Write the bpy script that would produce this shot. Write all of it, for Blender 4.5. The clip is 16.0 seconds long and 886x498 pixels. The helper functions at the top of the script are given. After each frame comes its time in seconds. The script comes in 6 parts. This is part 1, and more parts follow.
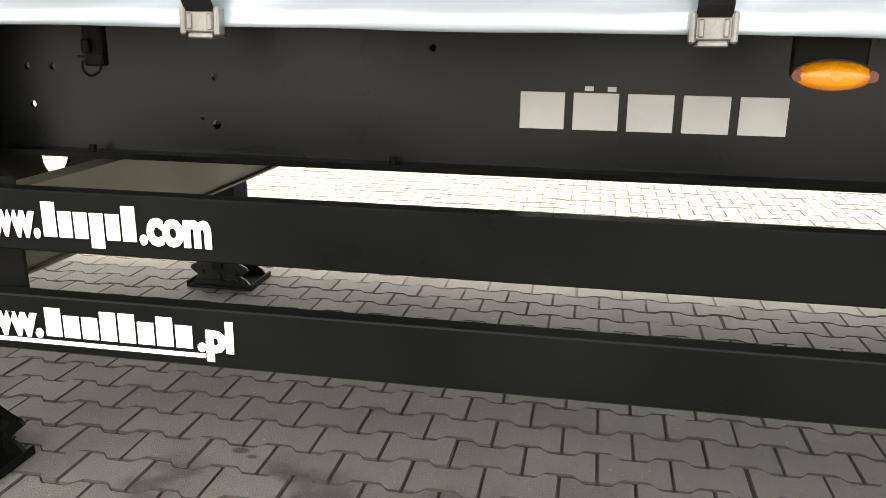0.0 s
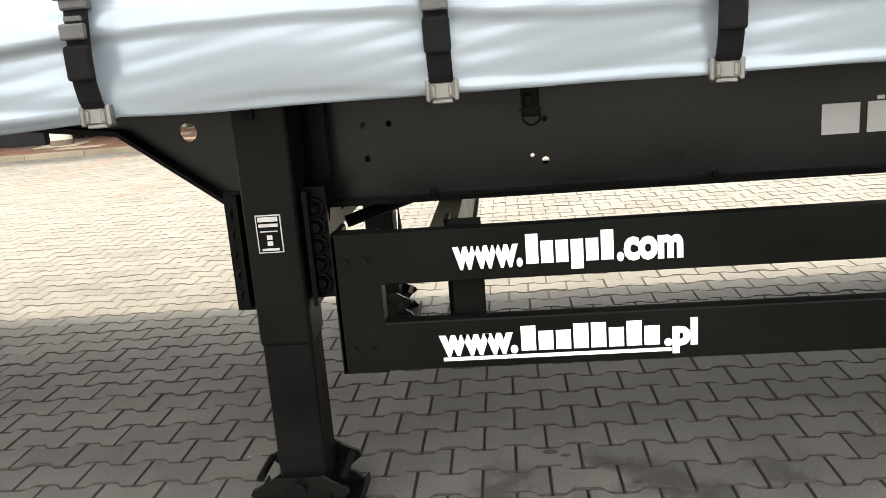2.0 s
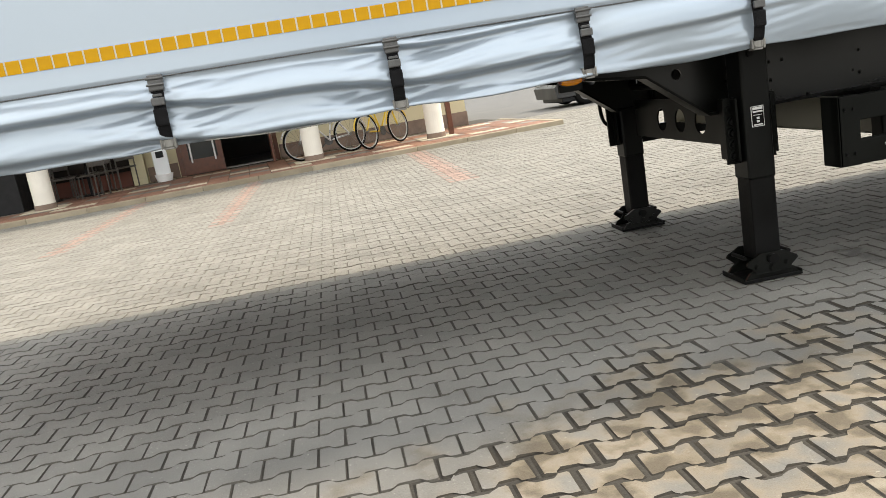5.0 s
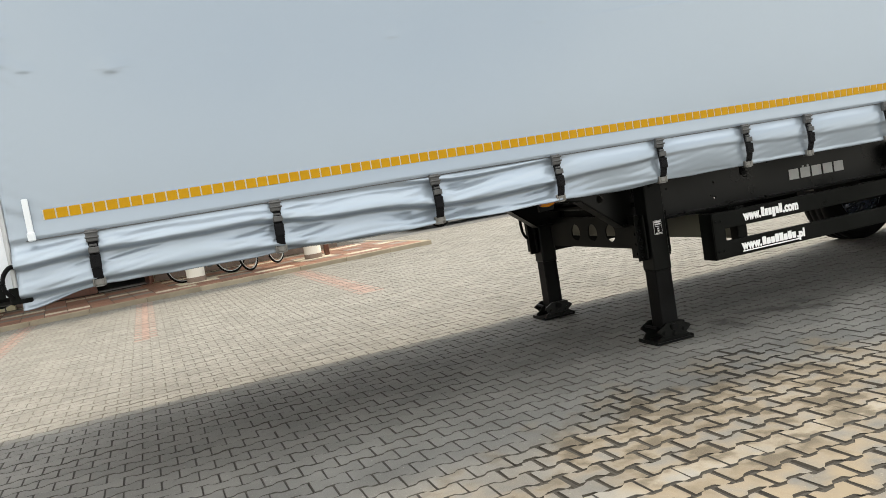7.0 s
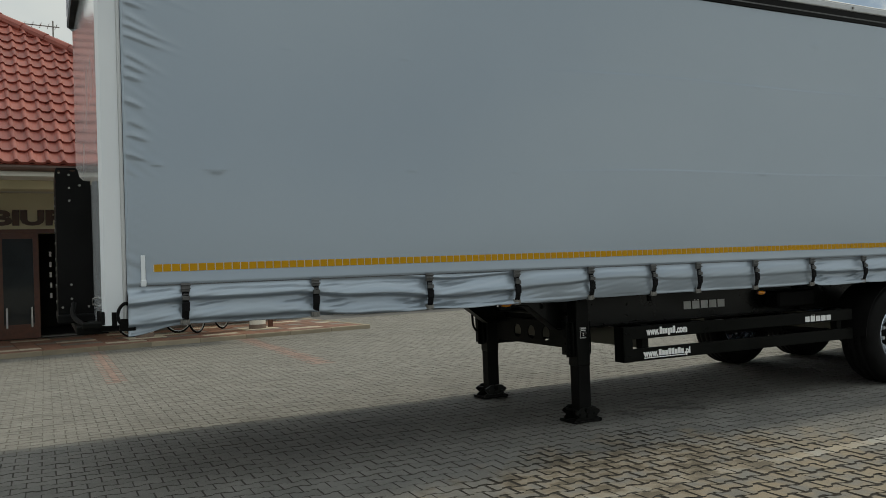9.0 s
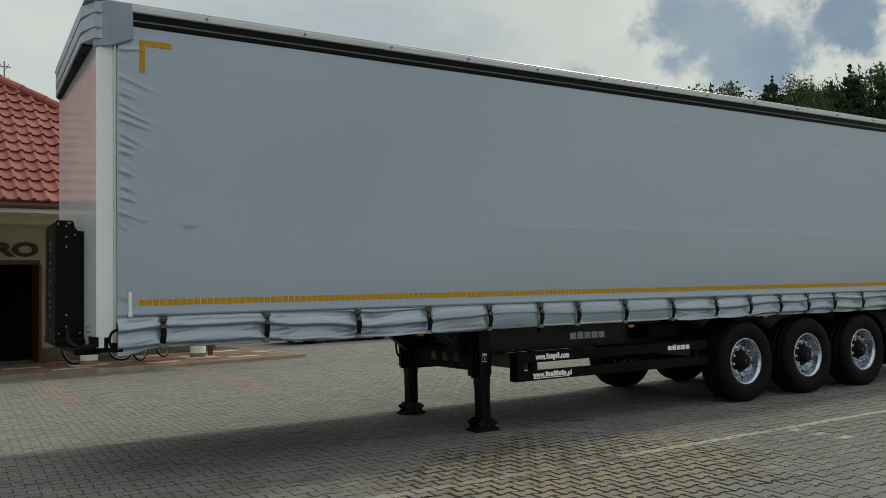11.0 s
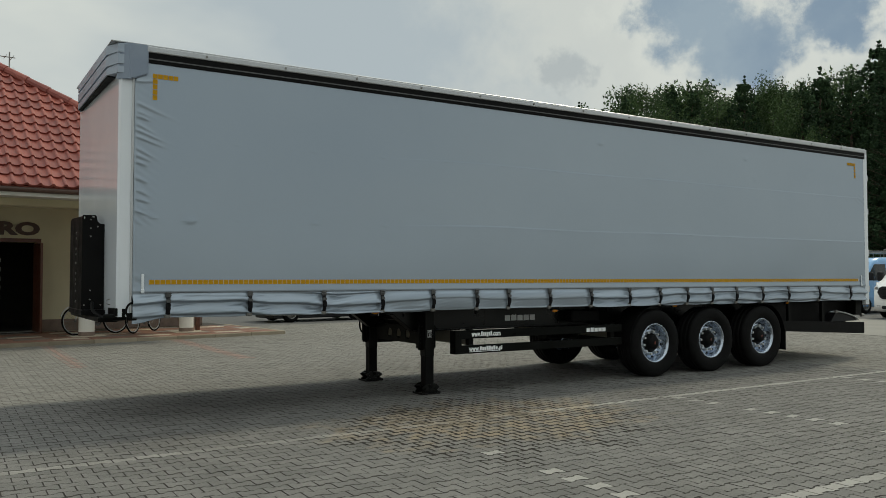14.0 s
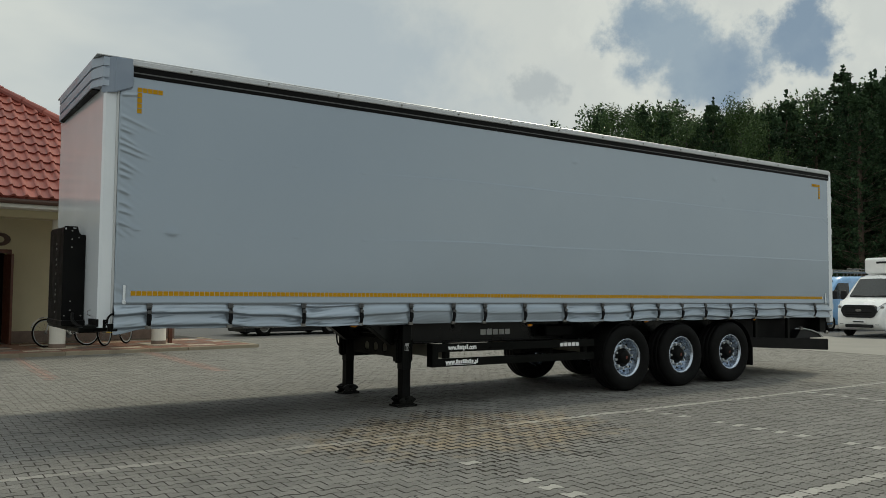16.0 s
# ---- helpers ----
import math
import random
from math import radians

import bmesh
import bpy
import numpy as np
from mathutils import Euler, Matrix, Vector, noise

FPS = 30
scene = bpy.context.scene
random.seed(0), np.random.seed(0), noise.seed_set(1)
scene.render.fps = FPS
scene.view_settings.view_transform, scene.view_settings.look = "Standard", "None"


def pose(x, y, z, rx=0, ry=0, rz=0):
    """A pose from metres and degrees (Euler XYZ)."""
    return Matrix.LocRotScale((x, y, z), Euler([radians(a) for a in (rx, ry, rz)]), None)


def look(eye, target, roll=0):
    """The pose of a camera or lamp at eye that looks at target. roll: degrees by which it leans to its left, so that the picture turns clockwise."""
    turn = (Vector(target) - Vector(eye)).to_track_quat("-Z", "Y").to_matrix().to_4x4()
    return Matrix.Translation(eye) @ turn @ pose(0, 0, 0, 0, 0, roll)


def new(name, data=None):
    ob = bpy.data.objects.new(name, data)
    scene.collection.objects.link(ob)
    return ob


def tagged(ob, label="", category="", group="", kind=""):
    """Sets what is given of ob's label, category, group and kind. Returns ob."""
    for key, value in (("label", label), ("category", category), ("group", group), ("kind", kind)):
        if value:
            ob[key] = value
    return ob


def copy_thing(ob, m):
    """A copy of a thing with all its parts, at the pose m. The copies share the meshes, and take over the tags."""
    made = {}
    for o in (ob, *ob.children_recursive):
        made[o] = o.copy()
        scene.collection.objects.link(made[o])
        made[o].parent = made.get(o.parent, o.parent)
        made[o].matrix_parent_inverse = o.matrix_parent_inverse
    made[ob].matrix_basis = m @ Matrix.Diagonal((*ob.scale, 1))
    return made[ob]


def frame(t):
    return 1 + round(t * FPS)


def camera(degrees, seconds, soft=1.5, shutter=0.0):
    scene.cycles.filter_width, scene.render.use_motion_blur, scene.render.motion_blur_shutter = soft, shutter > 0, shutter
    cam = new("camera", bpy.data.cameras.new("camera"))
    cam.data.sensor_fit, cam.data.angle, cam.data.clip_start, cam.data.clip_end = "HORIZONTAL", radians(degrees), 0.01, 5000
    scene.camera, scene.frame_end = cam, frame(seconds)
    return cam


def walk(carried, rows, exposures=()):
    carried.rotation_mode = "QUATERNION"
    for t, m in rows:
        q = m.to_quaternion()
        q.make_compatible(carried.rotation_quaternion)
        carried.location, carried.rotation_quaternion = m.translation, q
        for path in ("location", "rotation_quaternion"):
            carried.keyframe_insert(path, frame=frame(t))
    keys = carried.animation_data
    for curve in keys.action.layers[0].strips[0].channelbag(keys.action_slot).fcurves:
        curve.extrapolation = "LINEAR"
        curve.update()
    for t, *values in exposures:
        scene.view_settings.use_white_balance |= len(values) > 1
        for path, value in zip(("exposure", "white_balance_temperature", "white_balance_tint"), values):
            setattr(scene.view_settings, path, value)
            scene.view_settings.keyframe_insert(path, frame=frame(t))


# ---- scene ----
cam = camera(57.5, 16.0, soft=0.85)
PATH = [
    (0, (5.469, -1.178, 1.139), (5.115, 0.716, 0.605), 0.5),
    (0.5, (5.25, -1.289, 1.133), (4.876, 0.604, 0.606), 0.2),
    (1, (4.995, -1.317, 1.13), (4.667, 0.589, 0.619), -0.6),
    (1.5, (4.732, -1.405, 1.157), (4.5, 0.523, 0.677), -1.8),
    (2, (4.475, -1.576, 1.214), (4.307, 0.359, 0.74), -4.7),
    (2.5, (4.118, -1.731, 1.205), (3.971, 0.204, 0.72), -7.4),
    (3, (3.672, -2.037, 1.219), (3.516, -0.112, 0.7), -8.9),
    (3.5, (3.266, -2.344, 1.19), (3.109, -0.423, 0.656), -9.1),
    (4, (2.737, -2.658, 1.192), (2.68, -0.727, 0.673), -9.2),
    (6.5, (0.935, -4.095, 1.321), (1.52, -2.193, 1.122), -10.3),
    (7, (0.595, -4.32, 1.381), (1.275, -2.447, 1.208), -9.5),
    (7.5, (0.185, -4.496, 1.431), (0.933, -2.648, 1.273), -7.6),
    (8, (-0.209, -4.791, 1.479), (0.596, -2.962, 1.392), -5.0),
    (8.5, (-0.349, -5.222, 1.479), (0.493, -3.408, 1.466), -3.1),
    (11, (-1.107, -7.117, 1.535), (-0.081, -5.404, 1.643), -1.6),
    (11.5, (-1.207, -7.498, 1.516), (-0.149, -5.804, 1.62), -1.8),
    (12, (-1.365, -7.812, 1.531), (-0.29, -6.129, 1.634), -1.5),
    (12.5, (-1.377, -8.128, 1.54), (-0.296, -6.449, 1.635), -0.8),
    (13, (-1.538, -8.49, 1.531), (-0.459, -6.808, 1.625), -0.4),
    (13.5, (-1.668, -8.778, 1.559), (-0.605, -7.085, 1.64), -0.1),
    (14, (-1.715, -8.948, 1.572), (-0.658, -7.251, 1.64), -0.2),
    (14.5, (-1.824, -9.073, 1.549), (-0.768, -7.377, 1.63), -0.3),
    (15, (-1.888, -9.093, 1.576), (-0.81, -7.411, 1.668), 0.0),
    (15.5, (-1.877, -9.058, 1.547), (-0.777, -7.391, 1.652), 0.1),
    (16, (-1.888, -9.061, 1.556), (-0.773, -7.404, 1.662), 0.3),
]
EXPOSURES = [(0, 1.76, 6980, 9), (1.5, 1.42, 6830, 9), (3.0, 0.98, 6650, 8), (4.0, 0.8, 6600, 8), (7.0, 0.38, 6570, 7), (8.0, 0.11, 6620, 6), (8.5, -1.04, 6350, 3), (11, -1.11, 6280, 0), (16, -1.11, 6280, 0)]
walk(cam, [(t, look(eye, target, roll)) for t, eye, target, roll in PATH], EXPOSURES)

# ---- world and sun ----
SUN_WAY = Vector((0.80, 0.185, 1.0)).normalized()
world = bpy.data.worlds.new("sky")
scene.world = world
world.use_nodes = True
wn, wl = world.node_tree.nodes, world.node_tree.links
wn.clear()
sky = wn.new("ShaderNodeTexSky")
sky.sky_type, sky.sun_disc = "NISHITA", False
sky.sun_elevation = math.asin(SUN_WAY.z)
sky.sun_rotation = math.atan2(SUN_WAY.x, SUN_WAY.y)
sky.air_density, sky.dust_density = 1.0, 1.5
where = wn.new("ShaderNodeTexCoord")
spread = wn.new("ShaderNodeMapping")
spread.inputs["Scale"].default_value = (1.0, 1.0, 2.4)
spread.inputs["Location"].default_value = (0.35, 0.1, 0.55)
puffs = wn.new("ShaderNodeTexNoise")
puffs.inputs["Scale"].default_value, puffs.inputs["Detail"].default_value = 1.9, 9.0
puffs.inputs["Roughness"].default_value, puffs.inputs["Distortion"].default_value = 0.52, 0.25
cover = wn.new("ShaderNodeValToRGB")
cover.color_ramp.elements[0].position, cover.color_ramp.elements[1].position = 0.22, 0.34
shades = wn.new("ShaderNodeTexNoise")
shades.inputs["Scale"].default_value, shades.inputs["Detail"].default_value = 1.7, 5.0
tones = wn.new("ShaderNodeValToRGB")
tones.color_ramp.elements[0].position, tones.color_ramp.elements[1].position = 0.38, 0.56
tones.color_ramp.elements[0].color = (8.6, 9.1, 9.8, 1)
tones.color_ramp.elements[1].color = (12.6, 12.3, 11.8, 1)
def patch(way, tall, size):
    """A ragged opening between the clouds round a direction."""
    gap = wn.new("ShaderNodeVectorMath")
    gap.operation = "SUBTRACT"
    wl.new(where.outputs["Generated"], gap.inputs[0])
    gap.inputs[1].default_value = way
    squash = wn.new("ShaderNodeVectorMath")
    squash.operation = "MULTIPLY"
    wl.new(gap.outputs[0], squash.inputs[0])
    squash.inputs[1].default_value = (1, 1, tall)
    far = wn.new("ShaderNodeVectorMath")
    far.operation = "LENGTH"
    wl.new(squash.outputs[0], far.inputs[0])
    rough = wn.new("ShaderNodeTexNoise")
    rough.inputs["Scale"].default_value, rough.inputs["Detail"].default_value, rough.inputs["Roughness"].default_value = 0.75 / size, 11, 0.62
    wl.new(where.outputs["Generated"], rough.inputs["Vector"])
    edge = wn.new("ShaderNodeMath")
    edge.operation = "MULTIPLY_ADD"
    wl.new(rough.outputs["Fac"], edge.inputs[0])
    edge.inputs[1].default_value = 3.4 * size
    wl.new(far.outputs["Value"], edge.inputs[2])
    ease = wn.new("ShaderNodeMapRange")
    ease.interpolation_type = "SMOOTHSTEP"
    ease.inputs["From Min"].default_value, ease.inputs["From Max"].default_value = 2.85 * size, 2.1 * size
    wl.new(edge.outputs[0], ease.inputs["Value"])
    return ease.outputs["Result"]


blend = wn.new("ShaderNodeMix")
blend.data_type = "RGBA"
glow = wn.new("ShaderNodeBackground")
glow.inputs["Strength"].default_value = 0.116
wout = wn.new("ShaderNodeOutputWorld")
wl.new(where.outputs["Generated"], spread.inputs["Vector"])
wl.new(spread.outputs["Vector"], puffs.inputs["Vector"])
wl.new(spread.outputs["Vector"], shades.inputs["Vector"])
wl.new(puffs.outputs["Fac"], cover.inputs["Fac"])
wl.new(shades.outputs["Fac"], tones.inputs["Fac"])
wl.new(cover.outputs["Color"], blend.inputs["Factor"])
wl.new(sky.outputs["Color"], blend.inputs["A"])
wl.new(tones.outputs["Color"], blend.inputs["B"])
tint = blend.outputs["Result"]
DARK_PUFFS = (((0.700, 0.640, 0.316), 1.2, 0.056), ((0.728, 0.622, 0.288), 1.2, 0.066), ((0.752, 0.604, 0.266), 1.2, 0.062), ((0.775, 0.583, 0.248), 1.2, 0.056), ((0.806, 0.517, 0.290), 1.2, 0.048), ((0.822, 0.503, 0.267), 1.2, 0.042))
inside = wn.new("ShaderNodeValToRGB")
inside.color_ramp.elements[0].position, inside.color_ramp.elements[1].position = 0.4, 0.62
inside.color_ramp.elements[0].color, inside.color_ramp.elements[1].color = (4.6, 5.7, 7.4, 1), (6.2, 7.2, 8.5, 1)
folds = wn.new("ShaderNodeTexNoise")
folds.inputs["Scale"].default_value, folds.inputs["Detail"].default_value = 9.0, 8.0
wl.new(where.outputs["Generated"], folds.inputs["Vector"])
wl.new(folds.outputs["Fac"], inside.inputs["Fac"])
milk = wn.new("ShaderNodeMix")
milk.data_type = "RGBA"
wl.new(patch((0.74, 0.62, 0.3), 1.0, 0.3), milk.inputs["Factor"])
wl.new(tint, milk.inputs["A"])
milk.inputs["B"].default_value = (11.9, 11.6, 11.2, 1)
tint = milk.outputs["Result"]
scrap = wn.new("ShaderNodeMix")
scrap.data_type = "RGBA"
wl.new(patch((0.628, 0.738, 0.247), 1.3, 0.036), scrap.inputs["Factor"])
wl.new(tint, scrap.inputs["A"])
scrap.inputs["B"].default_value = (9.0, 9.1, 9.3, 1)
tint = scrap.outputs["Result"]
for grow, tone in ((1.6, (12.9, 12.5, 11.9, 1)), (1.0, None)):
    for way, tall, size in DARK_PUFFS:
        k = wn.new("ShaderNodeMix")
        k.data_type = "RGBA"
        wl.new(patch(way, tall, size * 0.94 * grow), k.inputs["Factor"])
        wl.new(tint, k.inputs["A"])
        if tone:
            k.inputs["B"].default_value = tone
        else:
            wl.new(inside.outputs["Color"], k.inputs["B"])
        tint = k.outputs["Result"]
height = wn.new("ShaderNodeSeparateXYZ")
wl.new(where.outputs["Generated"], height.inputs["Vector"])
lift_up = wn.new("ShaderNodeMapRange")
lift_up.interpolation_type = "SMOOTHSTEP"
lift_up.inputs["From Min"].default_value, lift_up.inputs["From Max"].default_value = 0.38, 0.85
lift_up.inputs["To Min"].default_value, lift_up.inputs["To Max"].default_value = 0.97, 1.42
wl.new(height.outputs["Z"], lift_up.inputs["Value"])
thin = wn.new("ShaderNodeVectorMath")
thin.operation = "SCALE"
wl.new(tint, thin.inputs[0])
wl.new(lift_up.outputs["Result"], thin.inputs["Scale"])
wl.new(thin.outputs["Vector"], glow.inputs["Color"])
wl.new(glow.outputs["Background"], wout.inputs["Surface"])

sun = new("sun", bpy.data.lights.new("sun", "SUN"))
sun.data.energy, sun.data.angle, sun.data.color = 3.1, radians(5.0), (1.0, 0.865, 0.69)
sun.matrix_world = look(SUN_WAY * 60, (0, 0, 0))


# ---- materials ----
def surface(name, low, high, rough=0.6, metal=0.0, scale=6.0, bump=0.15, grain=120.0, rough_range=0.1, coat=0.0, pieces="", world_space=False, spread_by=0.5, gloss=0.5):
    """A surface that varies between two colours at two scales, with fine relief."""
    m = bpy.data.materials.new(name)
    m.use_nodes = True
    n, l = m.node_tree.nodes, m.node_tree.links
    b = n["Principled BSDF"]
    b.inputs["Metallic"].default_value = metal
    b.inputs["Coat Weight"].default_value = coat
    b.inputs["Specular IOR Level"].default_value = gloss
    b.inputs["Coat Roughness"].default_value = 0.08
    if world_space:
        src = n.new("ShaderNodeNewGeometry").outputs["Position"]
    else:
        src = n.new("ShaderNodeTexCoord").outputs["Object"]
    big, fine = n.new("ShaderNodeTexNoise"), n.new("ShaderNodeTexNoise")
    big.inputs["Scale"].default_value, big.inputs["Detail"].default_value = scale, 6
    fine.inputs["Scale"].default_value, fine.inputs["Detail"].default_value = grain, 4
    l.new(src, big.inputs["Vector"])
    l.new(src, fine.inputs["Vector"])
    both = n.new("ShaderNodeMath")
    both.operation = "MULTIPLY_ADD"
    l.new(fine.outputs["Fac"], both.inputs[0])
    both.inputs[1].default_value = 0.45
    l.new(big.outputs["Fac"], both.inputs[2])
    fac = both.outputs[0]
    if pieces:
        one = n.new("ShaderNodeObjectInfo").outputs["Random"] if pieces == "object" else n.new("ShaderNodeNewGeometry").outputs["Random Per Island"]
        add = n.new("ShaderNodeMath")
        add.operation = "MULTIPLY_ADD"
        l.new(one, add.inputs[0])
        add.inputs[1].default_value = spread_by
        l.new(fac, add.inputs[2])
        less = n.new("ShaderNodeMath")
        less.operation = "SUBTRACT"
        l.new(add.outputs[0], less.inputs[0])
        less.inputs[1].default_value = spread_by / 2
        fac = less.outputs[0]
    ramp = n.new("ShaderNodeValToRGB")
    ramp.color_ramp.elements[0].position, ramp.color_ramp.elements[1].position = 0.45, 0.98
    ramp.color_ramp.elements[0].color, ramp.color_ramp.elements[1].color = (*low, 1), (*high, 1)
    l.new(fac, ramp.inputs["Fac"])
    l.new(ramp.outputs["Color"], b.inputs["Base Color"])
    rr = n.new("ShaderNodeMapRange")
    rr.inputs["From Min"].default_value, rr.inputs["From Max"].default_value = 0.3, 0.7
    rr.inputs["To Min"].default_value, rr.inputs["To Max"].default_value = max(0.02, rough - rough_range), min(1, rough + rough_range)
    l.new(big.outputs["Fac"], rr.inputs["Value"])
    l.new(rr.outputs["Result"], b.inputs["Roughness"])
    if bump:
        bp = n.new("ShaderNodeBump")
        bp.inputs["Strength"].default_value, bp.inputs["Distance"].default_value = bump, 0.01
        l.new(fine.outputs["Fac"], bp.inputs["Height"])
        l.new(bp.outputs["Normal"], b.inputs["Normal"])
    return m


def paving(name, low, high, pieces):
    """Concrete pavers: grey with grit, a yellow sandy patch and oil-dark stains round it."""
    m = surface(name, low, high, rough=0.82, scale=2.2, bump=0.6, grain=210.0, rough_range=0.08, pieces=pieces, world_space=True, spread_by=0.22)
    n, l = m.node_tree.nodes, m.node_tree.links
    b = n["Principled BSDF"]
    base = b.inputs["Base Color"].links[0].from_socket
    pos = n.new("ShaderNodeNewGeometry").outputs["Position"]
    xyz = n.new("ShaderNodeSeparateXYZ")
    l.new(pos, xyz.inputs[0])

    def math_node(op, a, c, d=None):
        k = n.new("ShaderNodeMath")
        k.operation = op
        for i, v in enumerate((a, c, d)):
            if v is None:
                continue
            if isinstance(v, (int, float)):
                k.inputs[i].default_value = v
            else:
                l.new(v, k.inputs[i])
        return k.outputs[0]

    def noise_node(scale, detail=5):
        k = n.new("ShaderNodeTexNoise")
        k.inputs["Scale"].default_value, k.inputs["Detail"].default_value = scale, detail
        l.new(pos, k.inputs["Vector"])
        return k.outputs["Fac"]

    def ease(v, a, c):
        k = n.new("ShaderNodeMapRange")
        k.interpolation_type = "SMOOTHSTEP"
        k.inputs["From Min"].default_value, k.inputs["From Max"].default_value = a, c
        l.new(v, k.inputs["Value"])
        return k.outputs["Result"]

    def mix(fac, a, c):
        k = n.new("ShaderNodeMix")
        k.data_type = "RGBA"
        l.new(fac, k.inputs["Factor"])
        l.new(a, k.inputs["A"])
        k.inputs["B"].default_value = (*c, 1)
        return k.outputs["Result"]

    def blob(cx, cy, rx, ry, wobble):
        dx = math_node("DIVIDE", math_node("SUBTRACT", xyz.outputs["X"], cx), rx)
        dy = math_node("DIVIDE", math_node("SUBTRACT", xyz.outputs["Y"], cy), ry)
        r = math_node("SQRT", math_node("ADD", math_node("MULTIPLY", dx, dx), math_node("MULTIPLY", dy, dy)), 0.0)
        return ease(math_node("ADD", r, math_node("MULTIPLY", math_node("SUBTRACT", noise_node(2.6), 0.5), wobble)), 1.0, 0.55)

    # sand washed over the stones, and damp dark joints beside it
    sand = math_node("MULTIPLY", blob(3.5, -1.6, 2.1, 1.45, 1.5), ease(noise_node(5.0), 0.3, 0.62))
    damp = math_node("MULTIPLY", blob(3.2, -1.1, 1.7, 0.8, 1.6), ease(noise_node(5.0), 0.46, 0.6))
    oil = math_node("MULTIPLY", blob(4.88, 0.45, 0.75, 0.33, 1.6), ease(noise_node(4.0), 0.47, 0.6))
    grime = ease(noise_node(0.45, 8), 0.52, 0.75)
    out = mix(math_node("MULTIPLY", grime, 0.35), base, (0.12, 0.112, 0.098))
    out = mix(math_node("MULTIPLY", ease(noise_node(60.0, 3), 0.64, 0.78), 0.45), out, (0.5, 0.48, 0.43))
    out = mix(math_node("MULTIPLY", ease(noise_node(23.0, 4), 0.6, 0.75), 0.3), out, (0.11, 0.105, 0.095))
    out = mix(math_node("MULTIPLY", sand, 0.52), out, (0.36, 0.272, 0.158))
    out = mix(math_node("MULTIPLY", damp, 0.75), out, (0.06, 0.05, 0.036))
    out = mix(math_node("MULTIPLY", oil, 0.75), out, (0.05, 0.048, 0.045))
    for dx, dy, dr in ((4.555, 0.69, 0.022), (4.79, 0.495, 0.016), (4.60, 0.665, 0.014)):
        drop = blob(dx, dy, dr * 1.5, dr, 0.7)
        out = mix(math_node("MULTIPLY", drop, 0.75), out, (0.04, 0.038, 0.036))
    l.new(out, b.inputs["Base Color"])
    return m


PAVER_LOW, PAVER_HIGH = (0.124, 0.121, 0.113), (0.208, 0.202, 0.188)
M_PAVER = paving("grey_concrete_paver", PAVER_LOW, PAVER_HIGH, "island")
# paler copy of the grey paver: sunlight on the yard put into its colour
M_PAVER_LIT = paving("sunlit_concrete_paver", (0.166, 0.159, 0.142), (0.254, 0.243, 0.218), "island")
M_PAVER_WHITE = paving("white_concrete_paver", (0.29, 0.282, 0.26), (0.40, 0.388, 0.355), "island")
M_PAVER_FADED = paving("faded_white_paver", (0.20, 0.194, 0.176), (0.31, 0.30, 0.275), "island")
M_PAVER_ONE = paving("grey_concrete_paver_single", PAVER_LOW, PAVER_HIGH, "object")
M_PAVER_RED = surface("red_concrete_paver", (0.222, 0.150, 0.125), (0.3, 0.21, 0.178), rough=0.85, scale=1.5, grain=200, bump=0.3, pieces="island", world_space=True)
M_SAND = surface("joint_sand", (0.017, 0.0155, 0.013), (0.055, 0.049, 0.04), rough=0.95, scale=3, grain=90, bump=0.4, world_space=True)
# joint colours lightened for the sunlit yard, which also softens far joints
M_SAND_LIT = surface("sunlit_joint_sand", (0.10, 0.092, 0.078), (0.18, 0.166, 0.14), rough=0.95, scale=3, grain=90, bump=0.4, world_space=True)
M_JOINT_LIT = surface("sunlit_joint_edge", (0.13, 0.122, 0.106), (0.21, 0.196, 0.17), rough=0.95, scale=2, grain=120, bump=0.3, world_space=True)
M_YARD = surface("worn_yard_ground", (0.12, 0.114, 0.1), (0.19, 0.18, 0.158), rough=0.9, scale=0.4, grain=30, bump=0.3, world_space=True)
M_MOSS = surface("mossy_worn_edge", (0.007, 0.006, 0.0045), (0.038, 0.031, 0.022), rough=0.95, scale=9, grain=120, bump=0.4, world_space=True)
M_JOINT = surface("joint_dirt", (0.042, 0.038, 0.033), (0.095, 0.087, 0.075), rough=0.95, scale=2, grain=120, bump=0.3, world_space=True)
M_ASPHALT = surface("asphalt", (0.07, 0.07, 0.07), (0.13, 0.128, 0.125), rough=0.85, scale=0.8, grain=160, bump=0.4, world_space=True)
M_GRASS_FAR = surface("far_grass", (0.04, 0.055, 0.02), (0.1, 0.11, 0.05), rough=0.95, scale=0.3, grain=12, bump=0.3, world_space=True)
M_BLACK = surface("black_chassis_paint", (0.0025, 0.003, 0.0026), (0.006, 0.0065, 0.0058), rough=0.36, scale=3, grain=260, bump=0.02, gloss=0.07)
M_BEAM = surface("satin_black_beam_paint", (0.003, 0.0034, 0.003), (0.007, 0.0075, 0.0066), rough=0.3, scale=2, grain=260, bump=0.015, gloss=0.29)
M_LEG = surface("black_leg_paint", (0.0028, 0.0032, 0.003), (0.0065, 0.007, 0.0064), rough=0.36, scale=3, grain=260, bump=0.02, gloss=0.12)
M_BLACK_MATT = surface("matt_black_steel", (0.003, 0.003, 0.003), (0.008, 0.008, 0.008), rough=0.5, scale=5, grain=200, bump=0.1, gloss=0.08)
M_CURTAIN = surface("silver_grey_tarpaulin", (0.321, 0.374, 0.434), (0.344, 0.396, 0.454), rough=0.21, metal=0.36, scale=0.7, grain=340, bump=0.0, rough_range=0.02)
M_STEEL = surface("zinc_steel", (0.16, 0.157, 0.147), (0.29, 0.283, 0.268), rough=0.4, metal=0.8, scale=14, grain=300, bump=0.08)
